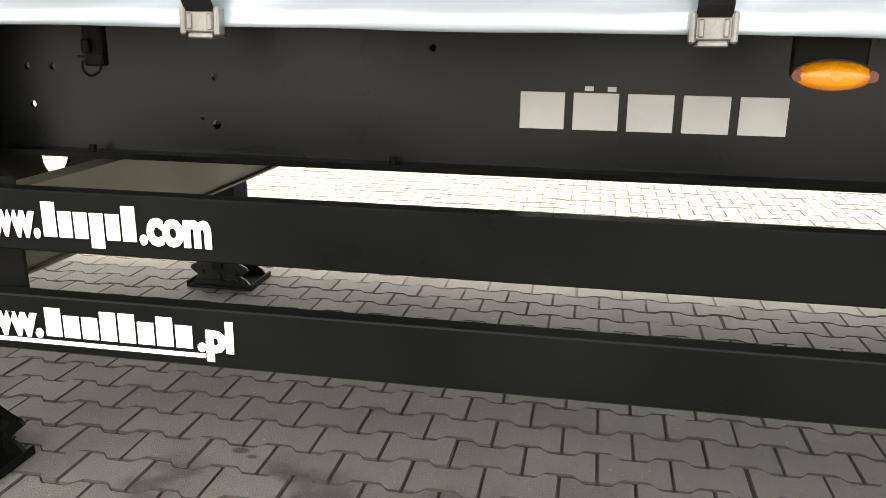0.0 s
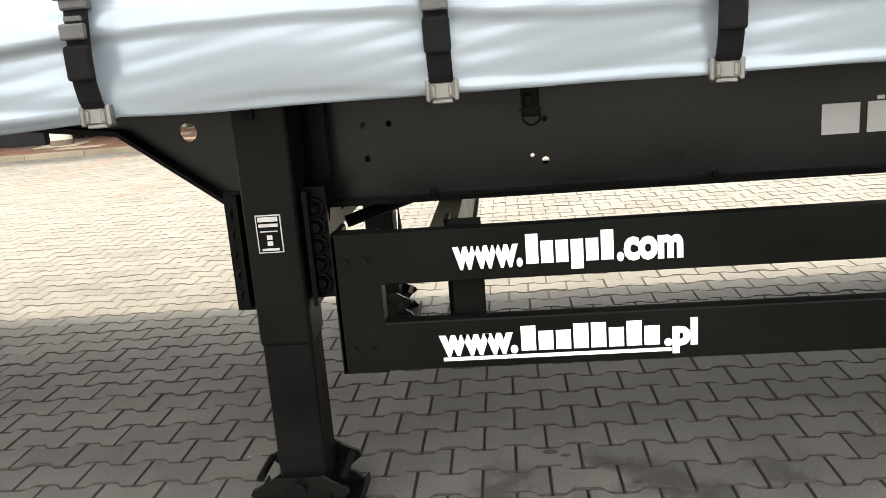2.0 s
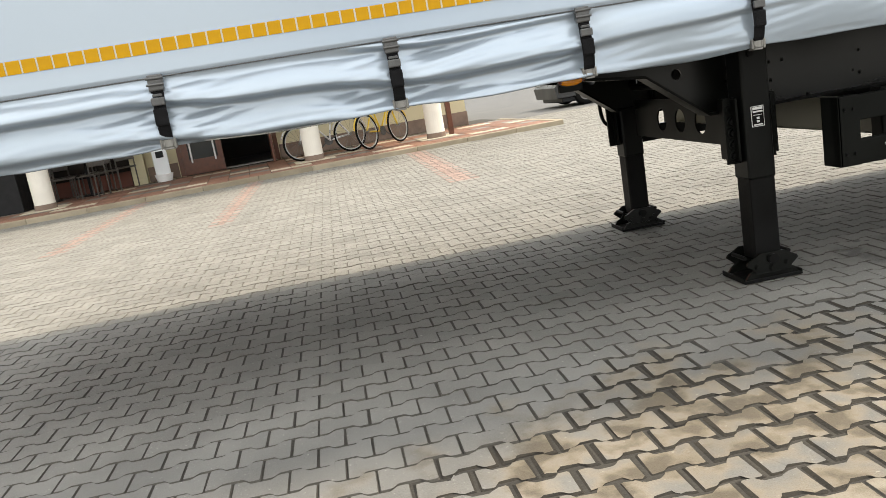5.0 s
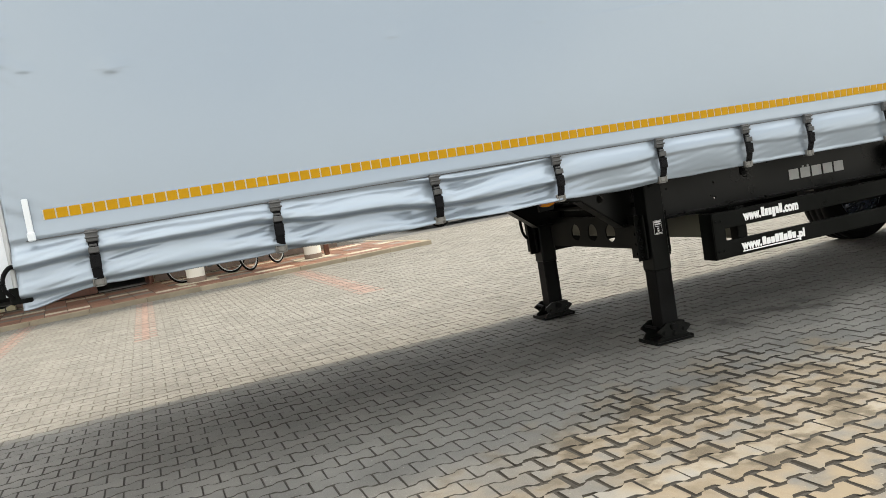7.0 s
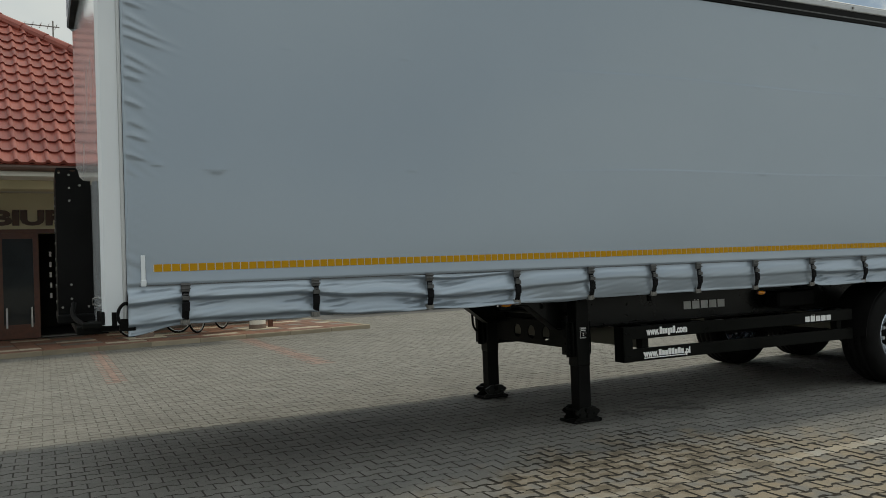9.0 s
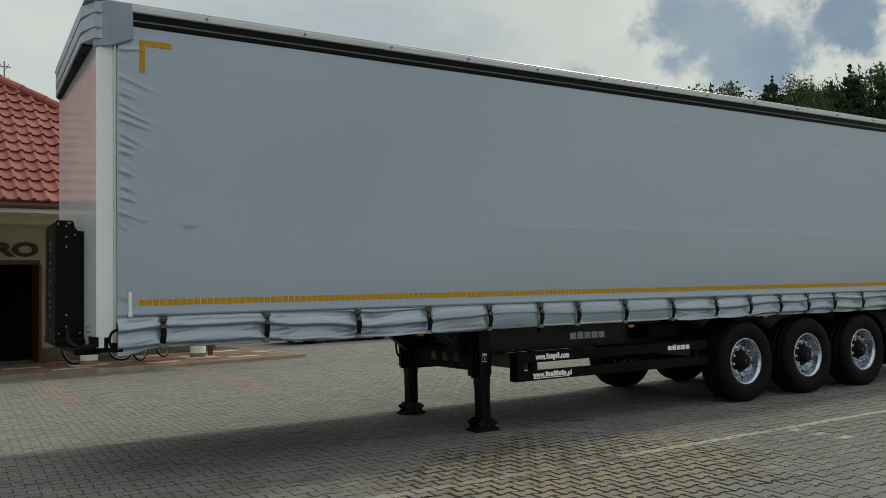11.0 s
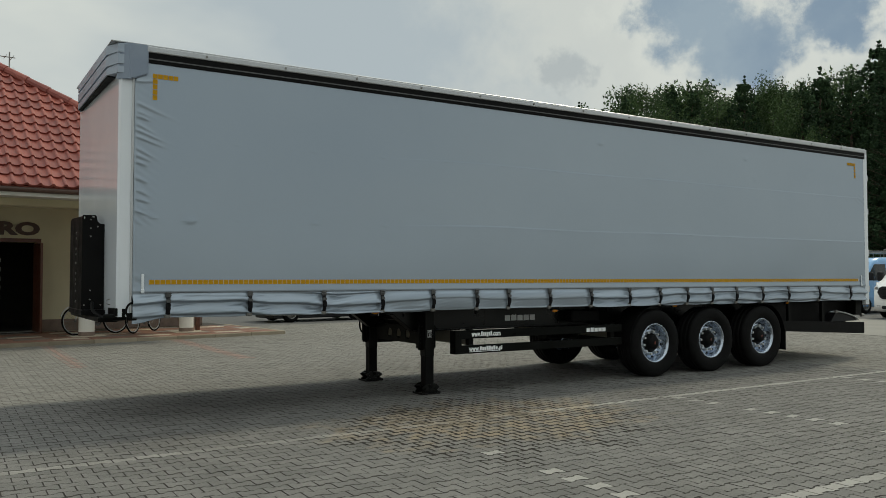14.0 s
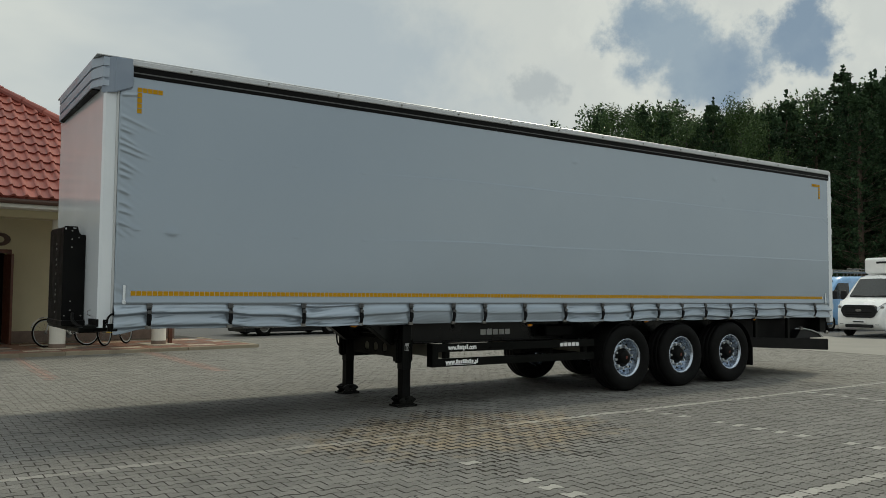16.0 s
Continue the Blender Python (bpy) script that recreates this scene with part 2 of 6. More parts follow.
M_DARK_STEEL = surface("dull_dark_steel", (0.06, 0.06, 0.06), (0.14, 0.14, 0.14), rough=0.45, metal=0.7, scale=14, grain=300, bump=0.08)
M_ALU = surface("anodised_aluminium", (0.42, 0.43, 0.44), (0.54, 0.55, 0.56), rough=0.38, metal=0.55, scale=2, grain=300, bump=0.02)
M_CAP = surface("grey_blue_roof_cap", (0.3, 0.35, 0.42), (0.38, 0.43, 0.5), rough=0.4, metal=0.3, scale=3, grain=300, bump=0.03)
M_CASTING = surface("blue_grey_corner_plastic", (0.2, 0.24, 0.31), (0.27, 0.315, 0.385), rough=0.4, metal=0.15, scale=3, grain=300, bump=0.03)
M_WHITE = surface("white_panel_paint", (0.68, 0.715, 0.76), (0.77, 0.8, 0.83), rough=0.12, scale=1.2, grain=300, bump=0.005, rough_range=0.04, coat=0.4)
M_WEB = surface("black_strap_webbing", (0.006, 0.006, 0.007), (0.013, 0.013, 0.014), rough=0.85, scale=20, grain=600, bump=0.5, gloss=0.12)
M_TAPE_WHITE = surface("pale_tape_backing", (0.5, 0.47, 0.4), (0.58, 0.55, 0.48), rough=0.5)
M_TAPE = surface("amber_reflective_tape", (0.44, 0.225, 0.001), (0.52, 0.28, 0.002), rough=0.55, scale=20, grain=500, bump=0.1, pieces="object", spread_by=0.1, gloss=0.2)
M_LETTER = surface("white_vinyl", (0.78, 0.78, 0.78), (0.86, 0.86, 0.86), rough=0.5, scale=8, grain=300, bump=0.02)
M_LETTER_GREY = surface("light_grey_vinyl", (0.6, 0.6, 0.59), (0.7, 0.7, 0.69), rough=0.5, scale=8, grain=300, bump=0.02)
M_RUBBER = surface("tyre_rubber", (0.004, 0.004, 0.004), (0.010, 0.010, 0.010), rough=0.6, scale=8, grain=150, bump=0.2, gloss=0.07)
M_RIM = surface("silver_rim_paint", (0.42, 0.48, 0.57), (0.56, 0.62, 0.71), rough=0.24, metal=0.85, scale=8, grain=300, bump=0.04)
M_AMBER = surface("amber_lamp_lens", (0.58, 0.19, 0.002), (0.72, 0.27, 0.004), rough=0.18, scale=30, grain=300, bump=0.15, coat=0.5)
M_ROOF_WHITE = surface("white_roof_sheet", (0.46, 0.48, 0.5), (0.54, 0.555, 0.57), rough=0.5, scale=1, grain=200, bump=0.05)
M_PLASTER = surface("cream_plaster", (0.55, 0.5, 0.33), (0.64, 0.585, 0.4), rough=0.9, scale=1.2, grain=140, bump=0.25)
M_COLUMN = surface("white_column_plaster", (0.72, 0.69, 0.62), (0.82, 0.79, 0.72), rough=0.85, scale=3, grain=140, bump=0.2)
M_PLINTH = surface("brown_stone_plinth", (0.16, 0.115, 0.09), (0.26, 0.19, 0.15), rough=0.8, scale=6, grain=90, bump=0.3)
M_TILE = surface("red_roof_tile", (0.20, 0.044, 0.032), (0.34, 0.096, 0.068), rough=0.5, scale=1.5, grain=160, bump=0.12, pieces="object")
M_TILE_STUFF = surface("red_roof_tile_far", (0.20, 0.044, 0.032), (0.34, 0.096, 0.068), rough=0.5, scale=1.5, grain=160, bump=0.12, pieces="island")
M_BROWN = surface("dark_brown_gutter", (0.05, 0.026, 0.018), (0.09, 0.048, 0.033), rough=0.45, scale=5, grain=200, bump=0.05)
M_WOOD = surface("red_brown_door_wood", (0.075, 0.025, 0.013), (0.14, 0.048, 0.024), rough=0.4, scale=9, grain=90, bump=0.1, coat=0.2)
M_SOFFIT = surface("white_soffit", (0.62, 0.6, 0.54), (0.72, 0.7, 0.64), rough=0.7, scale=3, grain=100, bump=0.05)
M_TILE_CREAM = surface("cream_terrace_tile", (0.45, 0.4, 0.31), (0.6, 0.54, 0.43), rough=0.8, scale=2, grain=100, bump=0.2, pieces="island", world_space=True)
M_TILE_RED = surface("brick_red_terrace_tile", (0.17, 0.085, 0.056), (0.26, 0.135, 0.09), rough=0.8, scale=2, grain=100, bump=0.2, pieces="island", world_space=True)
M_TILE_GREY = surface("grey_terrace_tile", (0.14, 0.125, 0.11), (0.25, 0.22, 0.2), rough=0.8, scale=2, grain=100, bump=0.2, pieces="island", world_space=True)
M_KERB = surface("concrete_kerb", (0.22, 0.185, 0.13), (0.34, 0.29, 0.21), rough=0.85, scale=3, grain=140, bump=0.3, pieces="object", world_space=True)
M_DARK = surface("dark_plastic", (0.008, 0.009, 0.010), (0.02, 0.02, 0.022), rough=0.5, scale=6, grain=120, bump=0.1, gloss=0.2)
M_DARK_ROOM = surface("shade_dark_room_wall", (0.03, 0.028, 0.025), (0.06, 0.055, 0.05), rough=0.9, scale=3, grain=60, bump=0.1)
M_VAN_WHITE = surface("white_van_paint", (0.8, 0.8, 0.79), (0.88, 0.88, 0.87), rough=0.25, scale=1.5, grain=300, bump=0.01, coat=0.6)
M_VAN_BLUE = surface("pale_blue_van_paint", (0.22, 0.42, 0.72), (0.3, 0.52, 0.82), rough=0.25, scale=1.5, grain=300, bump=0.01, coat=0.6)
M_CAR_DARK = surface("black_car_paint", (0.01, 0.011, 0.012), (0.02, 0.021, 0.023), rough=0.35, scale=2, grain=300, bump=0.01, coat=0.1)
M_CAR_GLASS = surface("dark_car_glass", (0.012, 0.016, 0.018), (0.025, 0.03, 0.033), rough=0.06, scale=2, grain=50, bump=0.0, rough_range=0.02)
M_LAMP_CLEAR = surface("clear_headlamp", (0.5, 0.52, 0.55), (0.75, 0.77, 0.8), rough=0.12, metal=0.3, scale=20, grain=90, bump=0.1, coat=0.5)
M_BARK = surface("grey_brown_bark", (0.05, 0.036, 0.026), (0.15, 0.11, 0.08), rough=0.95, scale=4, grain=30, bump=0.6)
M_BIRCH = surface("pale_birch_bark", (0.03, 0.027, 0.024), (0.12, 0.11, 0.1), rough=0.9, scale=3, grain=20, bump=0.4)
M_PINE = surface("pine_needles", (0.014, 0.032, 0.016), (0.058, 0.098, 0.044), rough=0.8, scale=0.6, grain=6, bump=0, pieces="island", gloss=0.15)
M_LEAF = surface("birch_leaves", (0.027, 0.058, 0.02), (0.105, 0.16, 0.058), rough=0.7, scale=0.6, grain=6, bump=0, pieces="island", gloss=0.2)
M_THUJA = surface("hedge_leaves", (0.07, 0.14, 0.02), (0.22, 0.33, 0.07), rough=0.7, scale=1.5, grain=20, bump=0, pieces="island")


# ---- mesh tools ----
def part(name, bm, material, parent=None, label="", smooth=False):
    """Link a bmesh as one mesh object under a thing or a part."""
    me = bpy.data.meshes.new(name)
    bmesh.ops.recalc_face_normals(bm, faces=bm.faces[:])
    bm.to_mesh(me)
    bm.free()
    return put(name, me, material, parent, label, smooth)


def put(name, me, material=None, parent=None, label="", smooth=False, m=None):
    if material and not me.materials:
        me.materials.append(material)
    if smooth:
        me.polygons.foreach_set("use_smooth", [True] * len(me.polygons))
    ob = new(name, me)
    ob.parent = parent
    if m is not None:
        ob.matrix_basis = m
    if label:
        tagged(ob, label)
    return ob


def thing(name, label, category, group="", kind="", m=None):
    ob = tagged(new(name), label, category, group, kind)
    ob.empty_display_size = 0.2
    if m is not None:
        ob.matrix_basis = m
    return ob


def box(bm, x0, x1, y0, y1, z0, z1, bevel=0.0, seg=1, turn=None):
    mid = Matrix.Translation(((x0 + x1) / 2, (y0 + y1) / 2, (z0 + z1) / 2))
    m = mid @ (turn or Matrix()) @ Matrix.Diagonal((abs(x1 - x0), abs(y1 - y0), abs(z1 - z0), 1))
    vs = bmesh.ops.create_cube(bm, size=1, matrix=m)["verts"]
    if bevel:
        es = list({e for v in vs for e in v.link_edges})
        bmesh.ops.bevel(bm, geom=es, offset=bevel, segments=seg, profile=0.5, affect="EDGES")
    return bm


def boxed(*a, **k):
    return box(bmesh.new(), *a, **k)


def rod(bm, a, b, r, r2=None, seg=12, caps=True):
    a, b = Vector(a), Vector(b)
    d = b - a
    m = Matrix.Translation((a + b) / 2) @ d.to_track_quat("Z", "Y").to_matrix().to_4x4()
    bmesh.ops.create_cone(bm, cap_ends=caps, segments=seg, radius1=r, radius2=r if r2 is None else r2, depth=d.length, matrix=m)
    return bm


def pipe(bm, pts, r, seg=8):
    """A tube along a path, with closed ends."""
    pts = [Vector(p) for p in pts]
    rings = []
    for i, p in enumerate(pts):
        d = (pts[min(i + 1, len(pts) - 1)] - pts[max(i - 1, 0)]).normalized()
        q = d.to_track_quat("Z", "Y")
        rings.append([bm.verts.new(p + q @ Vector((r * math.cos(k * math.tau / seg), r * math.sin(k * math.tau / seg), 0))) for k in range(seg)])
    for a, b in zip(rings, rings[1:]):
        for k in range(seg):
            bm.faces.new((a[k], a[(k + 1) % seg], b[(k + 1) % seg], b[k]))
    bm.faces.new(rings[0][::-1])
    bm.faces.new(rings[-1])
    return bm


def bent(pts, n=6):
    """A smooth run of points through the given ones."""
    p = [Vector(q) for q in pts]
    p = [2 * p[0] - p[1], *p, 2 * p[-1] - p[-2]]
    out = []
    for a, b, c, d in zip(p, p[1:], p[2:], p[3:]):
        for i in range(n):
            t = i / n
            out.append(0.5 * (2 * b + (c - a) * t + (2 * a - 5 * b + 4 * c - d) * t * t + (3 * b - a - 3 * c + d) * t ** 3))
    return out + [p[-2]]


def lathe(bm, profile, seg=40, closed=False):
    """Turn (radius, along y) round the y axis."""
    rings = [[bm.verts.new((r * math.cos(k * math.tau / seg), h, r * math.sin(k * math.tau / seg))) for k in range(seg)] for r, h in profile]
    pairs = list(zip(rings, rings[1:])) + ([(rings[-1], rings[0])] if closed else [])
    for a, b in pairs:
        for k in range(seg):
            bm.faces.new((a[k], a[(k + 1) % seg], b[(k + 1) % seg], b[k]))
    return bm


def ring_pts(cx, cy, rx, ry=None, seg=20):
    ry = rx if ry is None else ry
    return [(cx + rx * math.cos(k * math.tau / seg), cy + ry * math.sin(k * math.tau / seg)) for k in range(seg)]


def plate(bm, outer, holes, place, thick):
    """A flat plate with holes; place(u, v) gives its points, thick the way through it."""
    loops = []
    for pts in [outer, *holes]:
        vs = [bm.verts.new(place(u, v)) for u, v in pts]
        loops += [bm.edges.new((vs[i], vs[(i + 1) % len(vs)])) for i in range(len(vs))]
    faces = [g for g in bmesh.ops.triangle_fill(bm, edges=loops, use_beauty=True)["geom"] if isinstance(g, bmesh.types.BMFace)]
    more = bmesh.ops.extrude_face_region(bm, geom=faces)["geom"]
    bmesh.ops.translate(bm, verts=[g for g in more if isinstance(g, bmesh.types.BMVert)], vec=thick)
    return bm


def xz(y):
    return lambda u, v: (u, y, v)


def yz(x):
    return lambda u, v: (x, u, v)


def words(name, text, x0, x1, z, height, y, material, parent, depth=0.002, turn=None, label="", heavy=0.03):
    """Raised letters on a face that looks towards -y, from x0 to x1 with their foot at z."""
    cu = bpy.data.curves.new(name, "FONT")
    cu.body, cu.extrude, cu.resolution_u, cu.offset = text, 0.5, 3, heavy
    tmp = new(name + "_outline", cu)
    bpy.context.view_layer.update()
    me = bpy.data.meshes.new_from_object(tmp.evaluated_get(bpy.context.evaluated_depsgraph_get()))
    bpy.data.objects.remove(tmp)
    bpy.data.curves.remove(cu)
    co = np.empty(len(me.vertices) * 3)
    me.vertices.foreach_get("co", co)
    co = co.reshape(-1, 3)
    lo, hi = co.min(0), co.max(0)
    out = np.empty_like(co)
    out[:, 0] = x0 + (co[:, 0] - lo[0]) / (hi[0] - lo[0]) * (x1 - x0)
    out[:, 2] = z + co[:, 1] / 0.73 * height
    out[:, 1] = y - (co[:, 2] - lo[2]) / max(hi[2] - lo[2], 1e-6) * depth
    me.vertices.foreach_set("co", out.ravel())
    me.update()
    me.name = name
    return put(name, me, material, parent, label)


def soft(x):
    x = min(max(x, 0.0), 1.0)
    return x * x * (3 - 2 * x)


# ---- ground ----
SLOPE = 0.0035

def sheet(x0, x1, y0, y1, z):
    bm = bmesh.new()
    bm.faces.new([bm.verts.new(p) for p in ((x0, y0, z), (x1, y0, z), (x1, y1, z), (x0, y1, z))])
    return bm


ground = tagged(part("ground", sheet(-700, 700, -700, 700, -0.03), M_YARD), "worn grey ground round the paved yard", "ground", kind="structure")
ROAD_X = 19.0
# colour set paler than the pavers so that this stretch looks sunlit
M_FAR_PAVING = surface("far_concrete_paving", (0.205, 0.196, 0.175), (0.295, 0.282, 0.252), rough=0.85, scale=0.7, grain=24, bump=0.2, world_space=True)
tagged(part("pavement", boxed(ROAD_X, 26.5, -30, 60, -0.3, -0.001), M_FAR_PAVING), "pale sunlit paving beyond the yard", "pavement", kind="structure")
road = tagged(part("road", boxed(26.51, 62, -30, 60, -0.3, -0.002), M_ASPHALT), "dark worn asphalt road behind the yard", "road", kind="structure")
tagged(part("road", boxed(-60, ROAD_X - 0.01, 16.6, 46, -0.3, -0.004), M_ASPHALT), "dark asphalt lane beside the office", "road", kind="structure")
verge = tagged(part("verge", boxed(62.01, 140, -60, 120, -0.3, 0.02), M_GRASS_FAR), "rough grass at the foot of the forest", "grass", kind="structure")
tagged(part("verge", boxed(-60, 62, 60.01, 140, -0.3, 0.02), M_GRASS_FAR), "rough grass behind the lane", "grass", kind="structure")

# ---- semi-trailer ----
STRAPS = (0.385, 1.285, 2.193, 2.975, 3.71, 4.39, 4.914, 5.64, 6.417, 7.19, 7.839, 8.459, 9.055, 9.652, 10.338, 11.06, 11.96, 12.929)
BELT, HEM = 1.412, 1.145
trailer = thing("semi_trailer", "three-axle curtain-sided semi-trailer with silver-grey tarpaulin, parked on its landing legs", "trailer", m=pose(0, 0, 0, 0, math.degrees(SLOPE), 0))


def lift(x, z):
    """A height above the ground as a height in the trailer, which stands nose-up."""
    return z + SLOPE * x


def gap_at(x):
    """How far x lies between its two straps (0 to 1), the distance to the nearest strap, and the panel."""
    k = sum(1 for s in STRAPS if s < x)
    a = STRAPS[k - 1] if k else -0.15
    b = STRAPS[k] if k < len(STRAPS) else 13.5
    return (x - a) / (b - a), min(abs(x - s) for s in STRAPS), k


def hem_at(x):
    s, d, k = gap_at(x)
    sag = (0.012 + 0.010 * noise.noise((k * 1.7, 3.1, 0))) * math.sin(math.pi * min(max(s, 0), 1))
    corner = 0.05 * soft(1 - x / 0.3)
    if 3.71 < x < 6.45:
        sag = 0.3 * sag - 0.007
    return HEM - sag - corner + 0.006 * noise.noise((x * 3.1, 8.2, 0))


CREASES = [(z, l, d) for z, l, d in zip((3.42, 3.33, 3.28, 3.19, 3.13, 3.06, 2.93, 2.86, 2.79, 2.62, 2.49, 2.40, 2.27, 3.66), (0.25, 0.1, 0.08, 0.12, 0.2, 0.19, 0.14, 0.09, 0.07, 0.07, 0.06, 0.08, 0.06, 0.15), (0.42, 0.4, 0.3, 0.5, 0.4, 0.35, 0.55, 0.4, 0.3, 0.4, 0.5, 0.3, 0.4, -0.1))]


def cloth(x, z):
    """How far the tarpaulin stands out (towards -y)."""
    flutter = 0.0045 * noise.noise((x * 0.9, z * 1.1, 1.0)) + 0.0005 * noise.noise((x * 4, z * 5, 2.0))
    if z >= BELT:
        f = flutter
        for zl, w in ((2.21 + 0.04 * soft((x - 2) / 3), 0.010), (3.066 + 0.03 * soft((x - 2) / 3), 0.011)):
            bend = zl + 0.012 * noise.noise((x * 0.55, w * 190, 5.0))
            run = soft((x - 2.9) / 1.6) * soft(0.6 + 0.9 * noise.noise((x * 1.3, w * 190, 6.0)))
            f += 0.0062 * run * (math.exp(-(((z - bend) / w) ** 2)) if z > bend else math.exp((z - bend) / 0.35))
            tick = (x + 26 * w) % 0.93 - 0.465
            f += 0.0026 * math.exp(-((tick / 0.04) ** 2)) * math.exp(-(((z - bend) / (0.03 if z > bend else 0.012)) ** 2)) * soft(0.6 + noise.noise((x * 0.8, w * 190, 2.0)))
        for dx, dz, dh in ((0.59, 2.18, 0.0042), (0.08, 2.3, 0.003), (6.62, 3.57, 0.006), (9.95, 3.59, 0.006), (10.2, 3.26, 0.004)):
            f += dh * math.exp(-(((x - dx) / (0.06 if z > dz else 0.045)) ** 2)) * math.exp(-(((z - dz) / (0.06 if z > dz else 0.022)) ** 2))
        edge = math.exp(-((x / 0.15) ** 2)) + 0.7 * math.exp(-(((13.45 - x) / 0.22) ** 2))
        if edge > 0.02:
            f += 0.004 * edge * math.sin(72 * z + 40 * x + 5 * noise.noise((x * 2, z * 1.4, 9.0))) * max(0.0, 0.3 + noise.noise((x, z * 1.8, 4.0)))
        if x < 0.6:
            for cz, cl, cd in CREASES:
                away = z - cz + cd * (x - 0.05) - 0.12 * (x - 0.05) ** 2
                if abs(away) < 0.09:
                    f += 0.0085 * soft(x / 0.05) * math.exp(-((x - 0.06) / cl) ** 2) * math.exp(-((away / (0.022 if away > 0 else 0.014)) ** 2))
        f += 0.006 * math.exp(-(((z - BELT) / 0.05) ** 2))
        return f + 0.004
    s, d, k = gap_at(x)
    s = min(max(s, 0), 1)
    u = (BELT - z) / (BELT - HEM)
    a = math.sin(math.pi * s)
    pinch = math.exp(-((d / 0.06) ** 2))
    body = (0.016 + 0.016 * a) * math.sin(math.pi * min(u, 1.0) ** 0.8)
    ph = 0.55 * noise.noise((x * 0.6, 0.7, 0)) + 0.16 * noise.noise((x * 1.7, 5.5, 0))
    amp = (0.05 + 0.02 * noise.noise((x * 0.7, 2.2, 0))) * (0.75 + 0.25 * abs(2 * s - 1))
    if 2.975 < x < 6.417:
        amp *= 0.14 if x > 3.71 else 0.35
    wander = 0.5 * noise.noise((x * 1.7, 4.4, k * 0.7))
    turn = (u * 1.9 + ph + 0.12 * noise.noise((x * 2.3, 7.7, 0))) % 1.0
    pleat = soft(turn / 0.84) if turn < 0.84 else 1 - soft((turn - 0.84) / 0.16)
    small_pleat = abs(math.sin(math.pi * (u * 5.2 + 2.2 * ph + 0.9 * s + wander)))
    fan = math.exp(-d / 0.16) * abs(math.sin(math.pi * (u * 6.5 + 4.0 * d * (1 if (x - STRAPS[min(k, 17)]) < -0.3 else -1) + k * 0.37)))
    folds = 1.25 * amp * (pleat - 0.5) + 0.14 * amp * (small_pleat ** 0.8 - 0.5) * soft(0.45 + 0.9 * noise.noise((x * 1.9, u * 2.4, 3.0)))
    ray = (0.010 if not 2.975 < x < 6.417 else 0.003) * (fan - 0.3 * math.exp(-d / 0.16))
    keep = soft(u * 5)
    hem = 0.006 * soft((u - 0.88) * 12)
    return flutter + 0.006 + keep * (body * (1 - 0.35 * pinch) + folds * (1 - 0.3 * pinch) + ray * (1 - 0.8 * pinch)) + hem


def curtain_mesh(side_y, sign, fine):
    """A tarpaulin sheet hung from the roof rail; sign -1 stands out towards -y."""
    xs = list(np.arange(0.0, 13.47, 0.022 if fine else 0.3)) + [13.47]
    us = list(np.linspace(0, 1, 44 if fine else 4))
    zs = list(np.linspace(BELT + 0.006, 1.62, 16 if fine else 2)) + list(np.linspace(1.64, 3.9, 70 if fine else 4))
    if fine:
        zs = sorted(zs + list(np.linspace(2.13, 2.31, 38)) + list(np.linspace(3.0, 3.14, 34)) + list(np.linspace(3.5, 3.66, 10)))
    tight = sorted(zs + list(np.linspace(2.2, 3.75, 150))) if fine else zs
    near = 30 if fine else len(xs) - 1
    verts, faces = [], []

    def column(x, heights):
        start, low = len(verts), hem_at(x)
        for u in us[::-1]:
            z = BELT + (low - BELT) * u
            verts.append((x, side_y + sign * (cloth(x, min(z, BELT - 1e-4)) if fine else 0.02), z))
        verts.extend((x, side_y + sign * (cloth(x, z) if fine else 0.01), z) for z in heights)
        return list(range(start, len(verts)))

    prev = column(xs[0], tight)
    for x in xs[1:near + 1]:
        cur = column(x, tight)
        faces += [(prev[j], cur[j], cur[j + 1], prev[j + 1]) for j in range(len(cur) - 1)]
        prev = cur
    skip = [j for j in range(len(us))] + [len(us) + tight.index(z) for z in zs]
    for x in xs[near + 1:]:
        cur = column(x, zs)
        faces += [(cur[j], cur[j + 1]) + tuple(prev[skip[j]:skip[j + 1] + 1][::-1]) for j in range(len(cur) - 1)]
        prev, skip = cur, list(range(len(cur)))
    me = bpy.data.meshes.new("curtain")
    me.from_pydata(verts, [], faces)
    me.update()
    return me


curtain = put("curtain", curtain_mesh(0.0, -1, True), M_CURTAIN, trailer, "silver-grey tarpaulin curtain, taut above and creased along the skirt", smooth=True)
far_curtain = put("curtain", curtain_mesh(2.55, 1, False), M_CURTAIN, trailer, "silver-grey tarpaulin curtain of the other side")
for c in (curtain, far_curtain):
    sol = c.modifiers.new("thickness", "SOLIDIFY")
    sol.thickness, sol.offset = 0.006, -1 if c is curtain else 1

# dark belt along the top of the skirt
for a, b in zip((0.07,) + STRAPS, STRAPS + (13.4,)):
    part("belt", boxed(a + 0.002, b - 0.002, -0.0155, -0.004, BELT - 0.005, BELT, 0.002), M_DARK_STEEL, trailer, "thin dark tension belt above the skirt")

